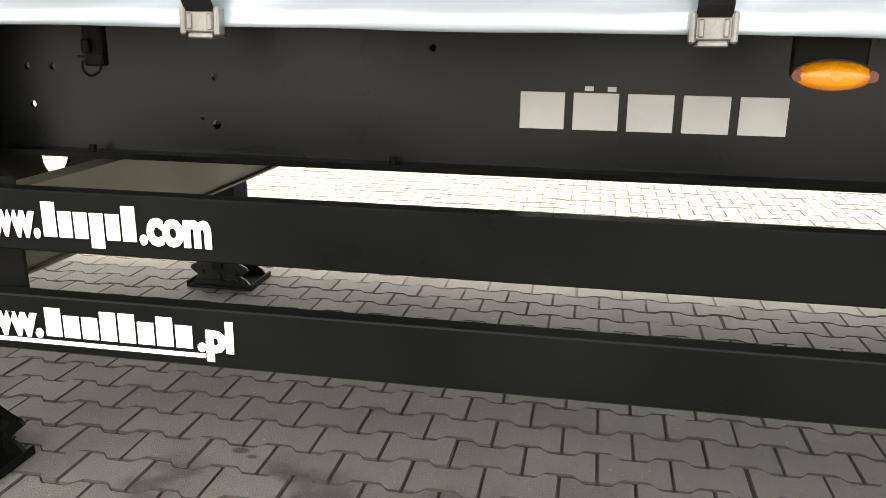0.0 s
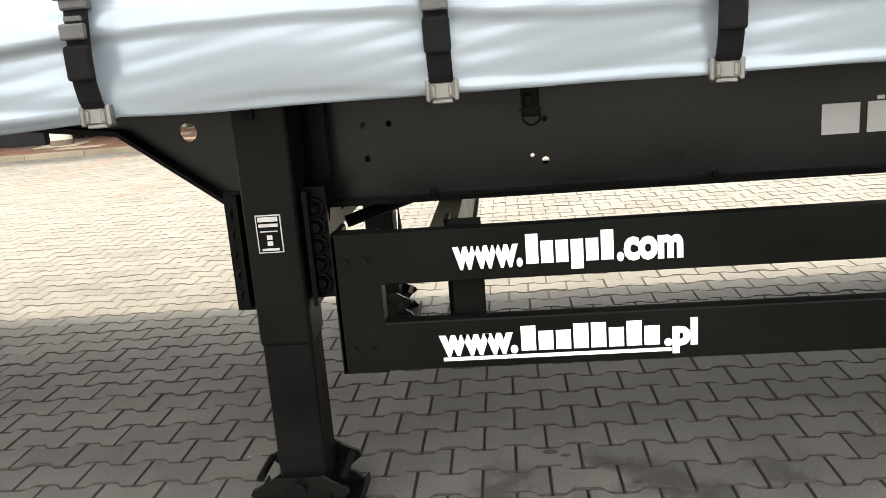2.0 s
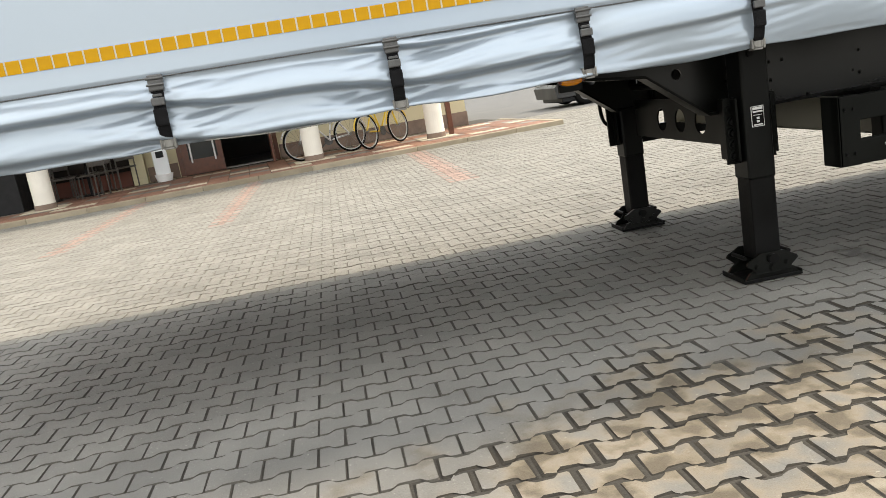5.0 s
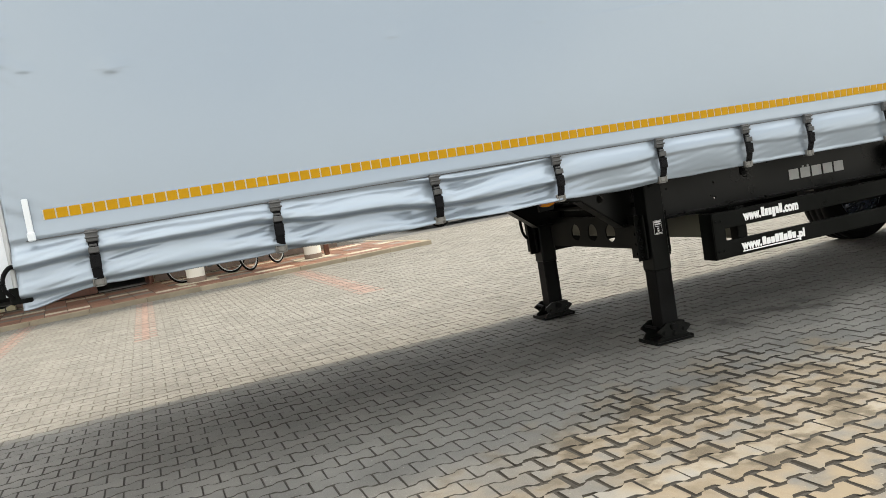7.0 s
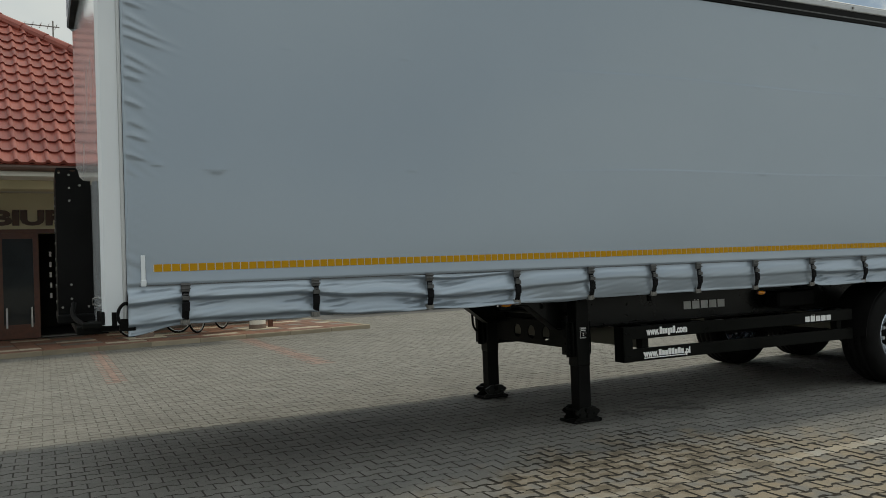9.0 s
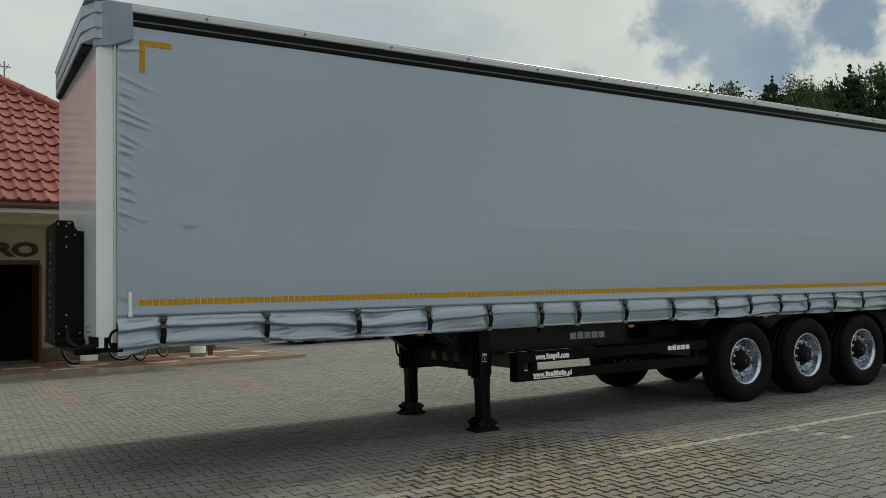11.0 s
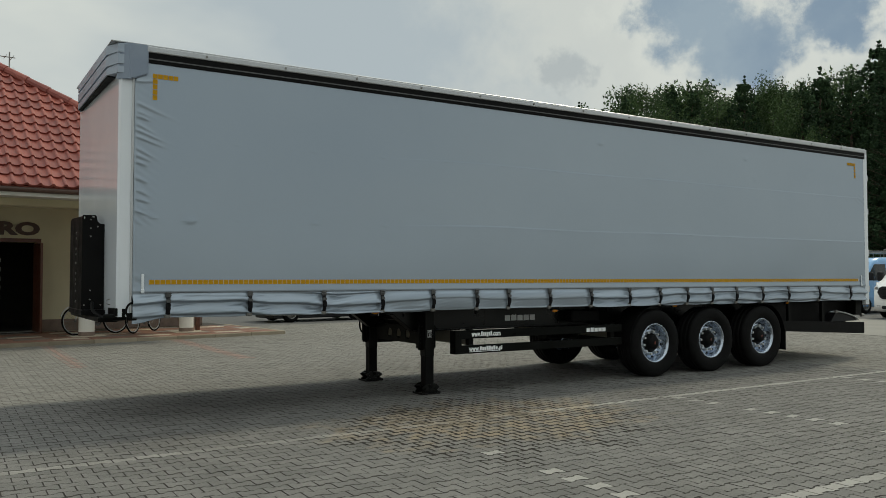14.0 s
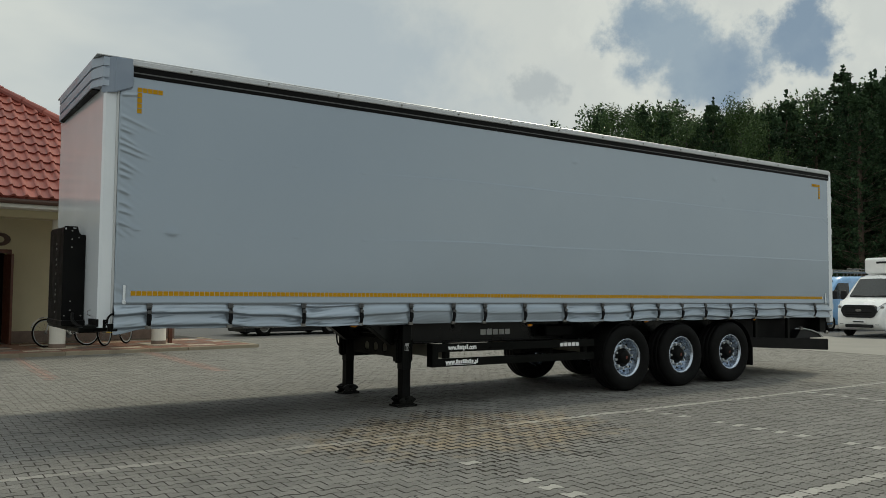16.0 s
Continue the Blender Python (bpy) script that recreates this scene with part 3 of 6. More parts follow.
# straps
def strap_meshes():
    bm = bmesh.new()
    prof = [(-0.03, 0.266), (-0.04, 0.20), (-0.05, 0.13), (-0.05, 0.08), (-0.04, 0.045), (-0.028, 0.03)]
    prev = None
    for y, z in prof:
        dx = -0.03
        cur = [bm.verts.new((dx - 0.023, y, z)), bm.verts.new((dx + 0.023, y, z)), bm.verts.new((dx + 0.023, y + 0.004, z)), bm.verts.new((dx - 0.023, y + 0.004, z))]
        if prev:
            for k in range(4):
                bm.faces.new((prev[k], prev[(k + 1) % 4], cur[(k + 1) % 4], cur[k]))
        prev = cur
    box(bm, -0.055, -0.005, -0.066, -0.048, 0.085, 0.15, 0.006, 2)
    web = bpy.data.meshes.new("webbing")
    bmesh.ops.recalc_face_normals(bm, faces=bm.faces[:])
    bm.to_mesh(web)
    bm = bmesh.new()
    box(bm, -0.058, -0.002, -0.046, -0.02, 0.215, 0.276, 0.005, 2)
    rod(bm, (-0.062, -0.046, 0.262), (0.002, -0.046, 0.262), 0.006, seg=8)
    rod(bm, (-0.062, -0.05, 0.238), (0.002, -0.05, 0.238), 0.005, seg=8)
    buckle = bpy.data.meshes.new("buckle")
    bm.to_mesh(buckle)
    bm = bmesh.new()
    box(bm, -0.055, -0.005, -0.066, -0.052, 0.16, 0.19, 0.004, 2)
    box(bm, -0.048, -0.012, -0.056, -0.046, 0.192, 0.204, 0.003)
    lever = bpy.data.meshes.new("lever")
    bm.to_mesh(lever)
    bm = bmesh.new()
    box(bm, -0.057, -0.003, -0.03, -0.022, 0.0, 0.032, 0.003)
    box(bm, -0.061, -0.052, -0.034, -0.01, -0.004, 0.038, 0.003)
    box(bm, -0.008, 0.001, -0.034, -0.01, -0.004, 0.038, 0.003)
    box(bm, -0.05, -0.042, -0.034, -0.028, 0.004, 0.028, 0.002)
    box(bm, -0.018, -0.010, -0.034, -0.028, 0.004, 0.028, 0.002)
    box(bm, -0.05, -0.01, -0.03, 0.02, -0.008, 0.0, 0.002)
    rod(bm, (-0.055, -0.026, 0.034), (-0.005, -0.026, 0.034), 0.004, seg=8)
    hook = bpy.data.meshes.new("hook")
    bm.to_mesh(hook)
    return web, buckle, lever, hook


web, buckle, lever, hook = strap_meshes()
for i, s in enumerate(STRAPS):
    at = Matrix.Translation((s, -0.004, 1.142)) @ Matrix.Rotation(radians(random.uniform(-2, 2)), 4, "Y")
    st = put("strap", web, M_WEB, trailer, "black webbing strap with steel buckle and hook", m=at)
    put("buckle", buckle, M_DARK_STEEL, st, "dull steel buckle")
    put("lever", lever, M_DARK_STEEL, st, "dull steel lever")
    put("hook", hook, M_STEEL, st, "zinc-plated hook over the side rail")

# amber reflective squares: one row along the side and an L in each top corner
sq = bpy.data.meshes.new("reflective_square")
boxed(-0.0249, 0.0249, -0.0012, 0.0012, -0.0245, 0.0245).to_mesh(sq)
small = bpy.data.meshes.new("reflective_square")
boxed(-0.024, 0.024, -0.0012, 0.0012, -0.025, 0.025).to_mesh(small)
def tape(me, x, z):
    put("reflective_square", me, M_TAPE, curtain, m=Matrix.Translation((x, -cloth(x, z) - 0.0035, z)))
bm = bmesh.new()
prev = None
for x in np.arange(0.165, 13.25, 0.03):
    cur = [bm.verts.new((x, -cloth(x, 1.523) - o, z)) for o, z in ((0.0022, 1.4995), (0.0022, 1.5465), (0.0005, 1.5465), (0.0005, 1.4995))]
    if prev:
        for k in range(4):
            bm.faces.new((prev[k], prev[(k + 1) % 4], cur[(k + 1) % 4], cur[k]))
    prev = cur
part("tape_backing", bm, M_TAPE_WHITE, curtain, "pale backing strip of the reflective tape")
x = 0.195
while x < 13.2:
    tape(sq, x, 1.523)
    x += 0.0570
for k in range(5):
    tape(small, 0.205 + 0.0545 * k, 3.735)
    tape(small, 13.17 - 0.0545 * k, 3.735)
for k in range(1, 5):
    tape(small, 0.205, 3.735 - 0.058 * k)
    tape(small, 13.17, 3.735 - 0.058 * k)

# white strips at the ends of the curtain
for x in (0.1, 13.31):
    bm = boxed(x - 0.014, x + 0.014, -0.024, -0.014, 1.43, 1.61, 0.003)
    box(bm, x - 0.018, x + 0.018, -0.03, -0.012, 1.405, 1.45, 0.006)
    part("curtain_end_tag", bm, M_WHITE, trailer, "white end strip on the tarpaulin")

# load floor, roof, rails, walls
bm = boxed(-0.16, 13.5, 0.035, 2.515, 1.165, 1.25, 0.005)
part("load_floor", bm, M_BLACK_MATT, trailer)
for y0, y1 in ((0.02, 0.07), (2.48, 2.53)):
    part("side_rail", boxed(-0.1, 13.5, y0, y1, 1.15, 1.25, 0.006), M_BLACK, trailer, "black steel side rail under the curtain")
for x in np.arange(0.8, 13.3, 0.62):
    bm = plate(bmesh.new(), [(0.08, 1.165), (0.08, 1.155), (0.5, 1.15), (2.05, 1.15), (2.47, 1.155), (2.47, 1.165)], [], yz(float(x)), (0.012, 0, 0))
    part("floor_bearer", bm, M_BLACK, trailer, "black pressed steel floor bearer")
part("roof_sheet", boxed(-0.12, 13.5, 0.06, 2.49, 4.02, 4.045), M_ROOF_WHITE, trailer, "white roof tarpaulin")
for y0, y1, o in ((-0.025, 0.05, -0.03), (2.5, 2.575, 2.578)):
    bm = boxed(0.1, 13.52, y0, y1, 3.982, 4.05, 0.012, 2)
    box(bm, 0.1, 13.52, y0 + 0.008, y1 - 0.008, 4.045, 4.065, 0.006)
    part("roof_rail", bm, M_ALU, trailer, "bright aluminium roof rail")
    part("roller_track", boxed(0.1, 13.5, y0 + 0.010, y1 - 0.014, 3.868, 3.984, 0.004), M_BLACK_MATT, trailer, "black roller track under the roof rail")
    part("track_lip", boxed(0.13, 13.5, o + 0.012 if o < 0 else o - 0.016, o + 0.016 if o < 0 else o - 0.012, 3.906, 3.92), M_DARK_STEEL, trailer, "thin grey lip along the roller track")
for x in np.arange(0.75, 13.3, 0.92):
    bm = rod(bmesh.new(), (x, -0.024, 4.018), (x, -0.035, 4.018), 0.013, seg=10)
    part("rail_bolt", bm, M_STEEL, trailer)
# front wall with rounded corner posts
bm = bmesh.new()
loop = [(-0.152, 0.06), (-0.2, 2.47), (-0.13, 2.525), (0.0, 2.535), (0.0, 2.46), (-0.1, 2.42), (-0.1, 0.13), (0.0, 0.09), (0.0, 0.015), (-0.13, 0.025)]
vs0 = [bm.verts.new((u, v, 1.16)) for u, v in loop]
vs1 = [bm.verts.new((u, v, 3.74)) for u, v in loop]
n = len(loop)
for i in range(n):
    bm.faces.new((vs0[i], vs0[(i + 1) % n], vs1[(i + 1) % n], vs1[i]))
bm.faces.new(vs0[::-1])
bm.faces.new(vs1)
part("front_wall", bm, M_WHITE, trailer, "glossy white front wall with chamfered corner posts")
for yy in (0.012, 2.538):
    bm = rod(bmesh.new(), (-0.012, yy, 1.2), (-0.012, yy, 3.74), 0.015, seg=12)
    part("curtain_tube", bm, M_ALU, trailer, "aluminium curtain tensioning tube")
# ribbed cap above the front wall
bm = bmesh.new()
for z0, z1, g in ((3.735, 3.80, 0.0), (3.80, 3.83, 0.02), (3.83, 3.93, 0.0), (3.93, 3.955, 0.018), (3.955, 4.05, 0.0)):
    lp = [(-0.25 + g, 0.24), (-0.25 + g, 2.31), (-0.17, 2.53 - g), (0.0, 2.56 - g), (0.1, 2.56 - g), (0.1, -0.02 + g), (0.0, -0.03 + g), (-0.17, 0.02 + g)]
    a = [bm.verts.new((u, v, z0)) for u, v in lp]
    b = [bm.verts.new((u, v, z1)) for u, v in lp]
    for i in range(8):
        bm.faces.new((a[i], a[(i + 1) % 8], b[(i + 1) % 8], b[i]))
    bm.faces.new(a[::-1])
    bm.faces.new(b)
part("front_cap", bm, M_CAP, trailer, "grey-blue ribbed cap along the front edge of the roof")
for y0, y1, nm in ((-0.036, 0.1, "corner_casting"), (2.45, 2.586, "corner_casting")):
    bm = bmesh.new()
    lp = [(-0.185, 0.06), (-0.06, -0.036), (0.13, -0.036), (0.13, 0.06)] if y0 < 0 else [(-0.185, 2.49), (-0.06, 2.586), (0.13, 2.586), (0.13, 2.49)]
    low = (3.66, 3.66, 3.74, 3.74)
    a = [bm.verts.new((u, v, z)) for (u, v), z in zip(lp, low)]
    b = [bm.verts.new((u, v, 4.055)) for u, v in lp]
    for i in range(4):
        bm.faces.new((a[i], a[(i + 1) % 4], b[(i + 1) % 4], b[i]))
    bm.faces.new(a[::-1])
    bm.faces.new(b)
    bmesh.ops.bevel(bm, geom=bm.edges[:], offset=0.012, segments=2, affect="EDGES")
    part(nm, bm, M_CASTING, trailer, "smooth grey-blue roof corner casting")
part("front_cap_seal", boxed(-0.235, -0.15, 0.24, 2.31, 3.722, 3.738, 0.003), M_BLACK_MATT, trailer, "black seal under the cap")
bm = boxed(-0.24, 13.54, 0.0, 2.55, 4.055, 4.07, 0.004)
part("roof_edge_trim", bm, M_ALU, trailer, "pale aluminium roof edge trim")
# rear doors, posts and hinges
part("rear_door", boxed(13.5, 13.56, 0.06, 1.27, 1.16, 3.93, 0.006), M_WHITE, trailer)
part("rear_door", boxed(13.5, 13.56, 1.28, 2.49, 1.16, 3.93, 0.006), M_WHITE, trailer)
for y0 in (-0.012, 2.482):
    part("rear_post", boxed(13.46, 13.58, y0, y0 + 0.08, 1.05, 3.96, 0.01, 2), M_WHITE, trailer, "white rear corner post")
    for z in (1.35, 2.05, 2.85, 3.5):
        part("door_hinge", boxed(13.56, 13.615, y0 + 0.005, y0 + 0.075, z - 0.06, z + 0.06, 0.008), M_ALU, trailer, "grey steel door hinge")
bm = boxed(13.44, 13.6, 0.0, 2.55, 3.95, 4.06, 0.012, 2)
part("rear_header", bm, M_ALU, trailer, "bright rear roof header")

# black connection box bolted to the front wall: a side plate and a front plate
side = plate(bmesh.new(), [(-0.168, 1.2), (-0.398, 1.2), (-0.398, 2.25), (-0.385, 2.265), (-0.262, 2.265), (-0.25, 2.25), (-0.24, 2.2), (-0.215, 2.175), (-0.168, 2.17)],
             [ring_pts(-0.375, 2.235, 0.008, 0.014, seg=8), ring_pts(-0.285, 2.245, 0.02, 0.006, seg=8)], xz(0.70), (0, 0.008, 0))
front_board = part("front_board", side, M_BLACK_MATT, trailer, "black steel connection box on the front wall")
part("board_wing", plate(bmesh.new(), [(0.71, 1.2), (1.64, 1.2), (1.64, 2.25), (1.5, 2.27), (0.71, 2.25)], [ring_pts(1.52, 2.2, 0.02, 0.012, seg=8)], yz(-0.398), (0.008, 0, 0)), M_BLACK_MATT, front_board)
part("board_side", boxed(-0.39, -0.168, 1.63, 1.638, 1.2, 2.24, 0.002), M_BLACK_MATT, front_board)
part("board_foot", boxed(-0.405, -0.165, 0.62, 1.66, 1.16, 1.22, 0.008), M_BLACK_MATT, front_board)
for z in (1.3, 1.42, 1.5, 1.55, 1.62, 1.74, 1.84, 1.9, 2.02, 2.08):
    part("bolt_head", rod(bmesh.new(), (-0.399, 1.12, z), (-0.406, 1.12, z), 0.013, seg=8), M_STEEL, front_board)
for x, z in ((-0.31, 2.215), (-0.31, 2.12), (-0.31, 2.03), (-0.31, 1.43), (-0.31, 1.33), (-0.37, 1.27), (-0.2, 1.27), (-0.24, 2.14)):
    part("bolt_head", rod(bmesh.new(), (x, 0.699, z), (x, 0.692, z), 0.0085, seg=8), M_STEEL, front_board)
# front under-edge bumper with steps and hose loops
bm = boxed(-0.3, -0.1, 0.2, 2.3, 1.10, 1.155, 0.008)
box(bm, -0.25, 0.04, 0.05, 0.3, 1.14, 1.185, 0.01, turn=Matrix.Rotation(radians(-14), 4, "Z"))
part("front_sill", bm, M_BLACK, trailer, "black steel sill under the front wall")
bm = pipe(bmesh.new(), bent([(-0.03, 0.0, 1.15), (-0.06, -0.015, 1.2), (-0.055, -0.02, 1.26), (-0.02, -0.02, 1.3), (0.015, -0.015, 1.29)]), 0.011)
pipe(bm, bent([(-0.3, 0.6, 1.3), (-0.31, 0.5, 1.22), (-0.25, 0.36, 1.16), (-0.14, 0.2, 1.13), (-0.04, 0.05, 1.14), (0.03, 0.01, 1.15)]), 0.017)
part("corner_hose", bm, M_BLACK_MATT, trailer, "black hose looped round the front corner")
part("corner_latch", boxed(-0.05, 0.05, 0.0, 0.05, 1.12, 1.2, 0.006), M_BLACK, trailer)
bm = pipe(bmesh.new(), [(-0.16, 0.36, 1.28), (-0.19, 0.36, 1.29), (-0.19, 0.36, 1.33), (-0.16, 0.36, 1.34)], 0.006)
part("lashing_ring", bm, M_STEEL, trailer)


# ---- chassis ----
def beam(y, out):
    """A gooseneck main beam: web with holes and two flanges; out is the side of the holes that shows."""
    lo, up = 0.853, 1.165
    outer = [(0.6, 1.152), (2.6, 1.152), (3.0, 1.135), (3.42, 1.085), (3.73, lo), (12.9, lo), (13.3, 0.95), (13.3, up), (0.6, up)]
    holes = [ring_pts(4.095, 0.958, 0.0095, seg=12), ring_pts(4.58, 0.922, 0.0105, seg=12), ring_pts(4.545, 0.938, 0.006, seg=8), ring_pts(3.6, 1.065, 0.026, 0.026, seg=16), [(3.862, 0.96), (3.898, 0.96), (3.908, 0.975), (3.912, 1.10), (3.9, 1.115), (3.872, 1.115), (3.858, 1.1), (3.85, 0.975)]]
    holes += [ring_pts(u, v, 0.009, seg=8) for u, v in ((4.09, 1.05), (4.16, 1.05), (4.581, 1.034), (5.102, 1.109))]
    b = part("main_beam", plate(bmesh.new(), outer, holes, xz(y), (0, 0.012, 0)), M_BEAM, trailer, "black steel gooseneck main beam")
    path = [(0.6, 1.152), (2.6, 1.152), (3.0, 1.135), (3.42, 1.085), (3.73, lo), (12.9, lo), (13.3, 0.95)]
    bm = bmesh.new()
    for (xa, za), (xb, zb) in zip(path, path[1:]):
        w = [bm.verts.new(p) for p in ((xa, y - 0.055, za), (xb, y - 0.055, zb), (xb, y + 0.067, zb), (xa, y + 0.067, za), (xa, y - 0.055, za - 0.014), (xb, y - 0.055, zb - 0.014), (xb, y + 0.067, zb - 0.014), (xa, y + 0.067, za - 0.014))]
        for f in ((0, 1, 2, 3), (4, 5, 6, 7), (0, 1, 5, 4), (1, 2, 6, 5), (2, 3, 7, 6), (3, 0, 4, 7)):
            bm.faces.new([w[i] for i in f])
    part("flange", bm, M_BLACK, b)
    for x in (3.99, 6.9, 11.2, 12.4):
        part("stiffener", boxed(x - 0.006, x + 0.006, y - 0.05, y, lo, up), M_BLACK, b)
    for x, z in ((4.27, 0.866), (5.02, 0.866)):
        part("flange_bolt", rod(bmesh.new(), (x, y - 0.035, 0.853), (x, y - 0.035, 0.868), 0.009, seg=8), M_BLACK_MATT, b)
    return b


near_beam = beam(0.62, -1)
beam(1.92, 1)
# small bracket with a clip hanging on the beam
bm = boxed(4.512, 4.552, 0.225, 0.25, 1.075, 1.16, 0.004)
box(bm, 4.505, 4.557, 0.218, 0.226, 1.09, 1.096)
box(bm, 4.518, 4.534, 0.21, 0.226, 1.1, 1.125, 0.003)
pipe(bm, bent([(4.514, 0.22, 1.085), (4.516, 0.218, 1.068), (4.533, 0.214, 1.058), (4.55, 0.218, 1.068), (4.552, 0.22, 1.085)], 4), 0.0028, 6)
part("cable_bracket", bm, M_BLACK_MATT, trailer, "small black cable bracket with a wire clip")
# maker's mark on the beam: plain blocks
def mark_blocks(x0, x1, z0, z1, y, parent, material):
    w = (x1 - x0) / 5
    for k in range(5):
        a = x0 + k * w
        part("logo_block", boxed(a, a + w * 0.84, y - 0.002, y, z0, z1, 0.0008), material, parent)
    for k in (0.2, 0.62):
        part("logo_block", boxed(x0 + w * (1 + k), x0 + w * (1.16 + k), y - 0.002, y, z1 + 0.004, z1 + 0.014), material, parent)
mark_blocks(5.30, 5.875, 0.94, 1.02, 0.6185, near_beam, M_LETTER_GREY)
# cross members with round holes
for x in (3.87, 6.5, 7.1, 8.25, 9.55, 10.9, 12.3):
    hs = [ring_pts(yy, 0.965 if x > 4 else 0.775, 0.055 if x > 4 else 0.068, seg=20) for yy in ((0.95, 1.27, 1.6) if x > 4 else (0.98, 1.24, 1.5))]
    z0, z1 = (0.9, 1.03) if x > 4 else (0.66, 0.9)
    part("cross_member", plate(bmesh.new(), [(0.632, z0), (1.92, z0), (1.92, z1), (0.632, z1)], hs, yz(x), (0.01, 0, 0)), M_BLACK, trailer, "black cross member with round holes")
# channels across the chassis that carry the side guards
# the olive sheen of reflected light on black steel is put into the base colour
M_OLIVE_SHEEN = surface("olive_sheen_black_sheet", (0.085, 0.081, 0.055), (0.12, 0.114, 0.078), rough=0.4, scale=4, grain=200, bump=0.02, gloss=0.5)
for x in (4.34, 6.92):
    bm = plate(bmesh.new(), [(x, 0.67), (x + 0.008, 0.67), (x + 0.008, 0.835), (x - 0.055, 0.835), (x - 0.055, 0.827), (x, 0.827)], [], lambda u, v: (u, 0.126, v), (0, 2.298, 0))
    box(bm, x - 0.004, x + 0.022, 0.126, 2.424, 0.662, 0.67, 0.002)
    part("guard_arm", bm, M_OLIVE_SHEEN, trailer, "black channel that carries the side guards, coloured with an olive sheen")
part("brace", rod(bmesh.new(), (3.95, 0.95, 0.72), (4.42, 1.0, 0.86), 0.02, seg=8), M_BLACK, trailer)


# landing legs
def landing_leg(y, side):
    """side -1: the gear and label face towards -y."""
    f, bk = y - 0.075, y + 0.075
    leg = part("landing_leg", boxed(3.805, 3.945, f, bk, lift(3.9, 0.50), 1.16, 0.014, 3), M_LEG, trailer, "black square landing leg with a tilting foot")
    part("inner_leg", boxed(3.809, 3.940, f + 0.006, bk - 0.012, lift(3.9, 0.10), lift(3.9, 0.52), 0.01, 2), M_BLACK_MATT, leg)
    yy = f if side < 0 else bk
    bm = rod(bmesh.new(), (3.855, yy - side * 0.004, 1.115), (3.855, yy + side * 0.012, 1.115), 0.016, seg=12)
    part("bolt_head", bm, M_BLACK_MATT, leg)
    if side < 0:
        p = part("label_plate", boxed(3.838, 3.903, f - 0.0035, f - 0.0005, lift(3.9, 0.755), lift(3.9, 0.853), 0.0008), M_LETTER_GREY, leg, "black type plate with white border and print")
        part("plate_face", boxed(3.841, 3.900, f - 0.0044, f - 0.0034, lift(3.9, 0.758), lift(3.9, 0.850)), M_BLACK_MATT, p)
        for k, (w, h) in enumerate(((0.058, 0.012), (0.056, 0.008), (0.05, 0.003), (0.016, 0.011), (0.016, 0.011), (0.05, 0.006))):
            z = lift(3.9, 0.842) - k * 0.0155
            part("print_bar", boxed(3.8705 - w * 0.44, 3.8705 + w * 0.44, f - 0.0062, f - 0.0048, z - h / 2, z + h / 2), M_LETTER_GREY, p)
    # toothed mounting plates either side
    for x in (3.775, 3.955):
        hs = [ring_pts(y + 0.03 + 0.035 * (1 if k % 2 else 1), lift(3.9, 0.63 + 0.07 * k), 0.013, seg=10) for k in range(4)]
        pl = plate(bmesh.new(), [(y - 0.05, lift(3.9, 0.60)), (y + 0.13, lift(3.9, 0.60)), (y + 0.13, lift(3.9, 0.9)), (y - 0.05, lift(3.9, 0.9))], hs, yz(x), (0.012, 0, 0))
        mp = part("mounting_plate", pl, M_BLACK, leg, "black plate with a row of bolt holes")
    for x0, x1, z0, n in ((3.738, 3.808, 0.585, 5), (3.942, 4.006, 0.61, 5)):
        xm = (x0 + x1) / 2
        wing = part("mounting_plate", plate(bmesh.new(), [(x0, lift(3.9, z0)), (x1, lift(3.9, z0)), (x1, lift(3.9, 0.905)), (x0, lift(3.9, 0.905))], [], xz(y + side * 0.005), (0, 0.012, 0)), M_BLACK, leg, "black plate with a column of bolted bosses")
        for k in range(n):
            z = lift(3.9, z0 + 0.04 + (0.86 - z0) / n * k)
            yb = y + side * 0.012 if side > 0 else y - 0.005
            boss = part("boss", lathe(bmesh.new(), [(0.029, 0.0), (0.027, -0.008), (0.019, -0.009), (0.017, -0.003), (0.0005, -0.003)], 16), M_BLACK, wing, smooth=True)
            boss.matrix_basis = Matrix.Translation((xm, yb, z)) @ Matrix.Rotation(0 if side < 0 else math.pi, 4, "Z")
            if k < 4:
                part("bolt_head", rod(bmesh.new(), (xm, yb + side * 0.002, z), (xm, yb + side * 0.014, z), 0.013, seg=6), M_BLACK_MATT, wing)
    # foot: curved cheek plates, axle, base plate and springs
    foot = part("foot", boxed(3.712, 4.02, y - 0.115, y + 0.115, lift(3.9, 0.002), lift(3.9, 0.016), 0.004), M_BLACK_MATT, leg, "black tilting foot plate")
    for x in (3.716, 4.016):
        part("foot_lip", boxed(x - 0.004, x + 0.004, y - 0.112, y + 0.112, lift(3.9, 0.012), lift(3.9, 0.03), 0.002), M_BLACK, foot)
    low = [(3.715, 0.015), (4.028, 0.015), (4.0, 0.045), (3.965, 0.06), (3.95, 0.085), (3.79, 0.085), (3.775, 0.06), (3.74, 0.045)]
    high = [(3.775, 0.045), (3.965, 0.045), (3.985, 0.066), (4.02, 0.092), (4.012, 0.106), (3.975, 0.122), (3.94, 0.142), (3.8, 0.142), (3.765, 0.122), (3.728, 0.106), (3.72, 0.092), (3.755, 0.066)]
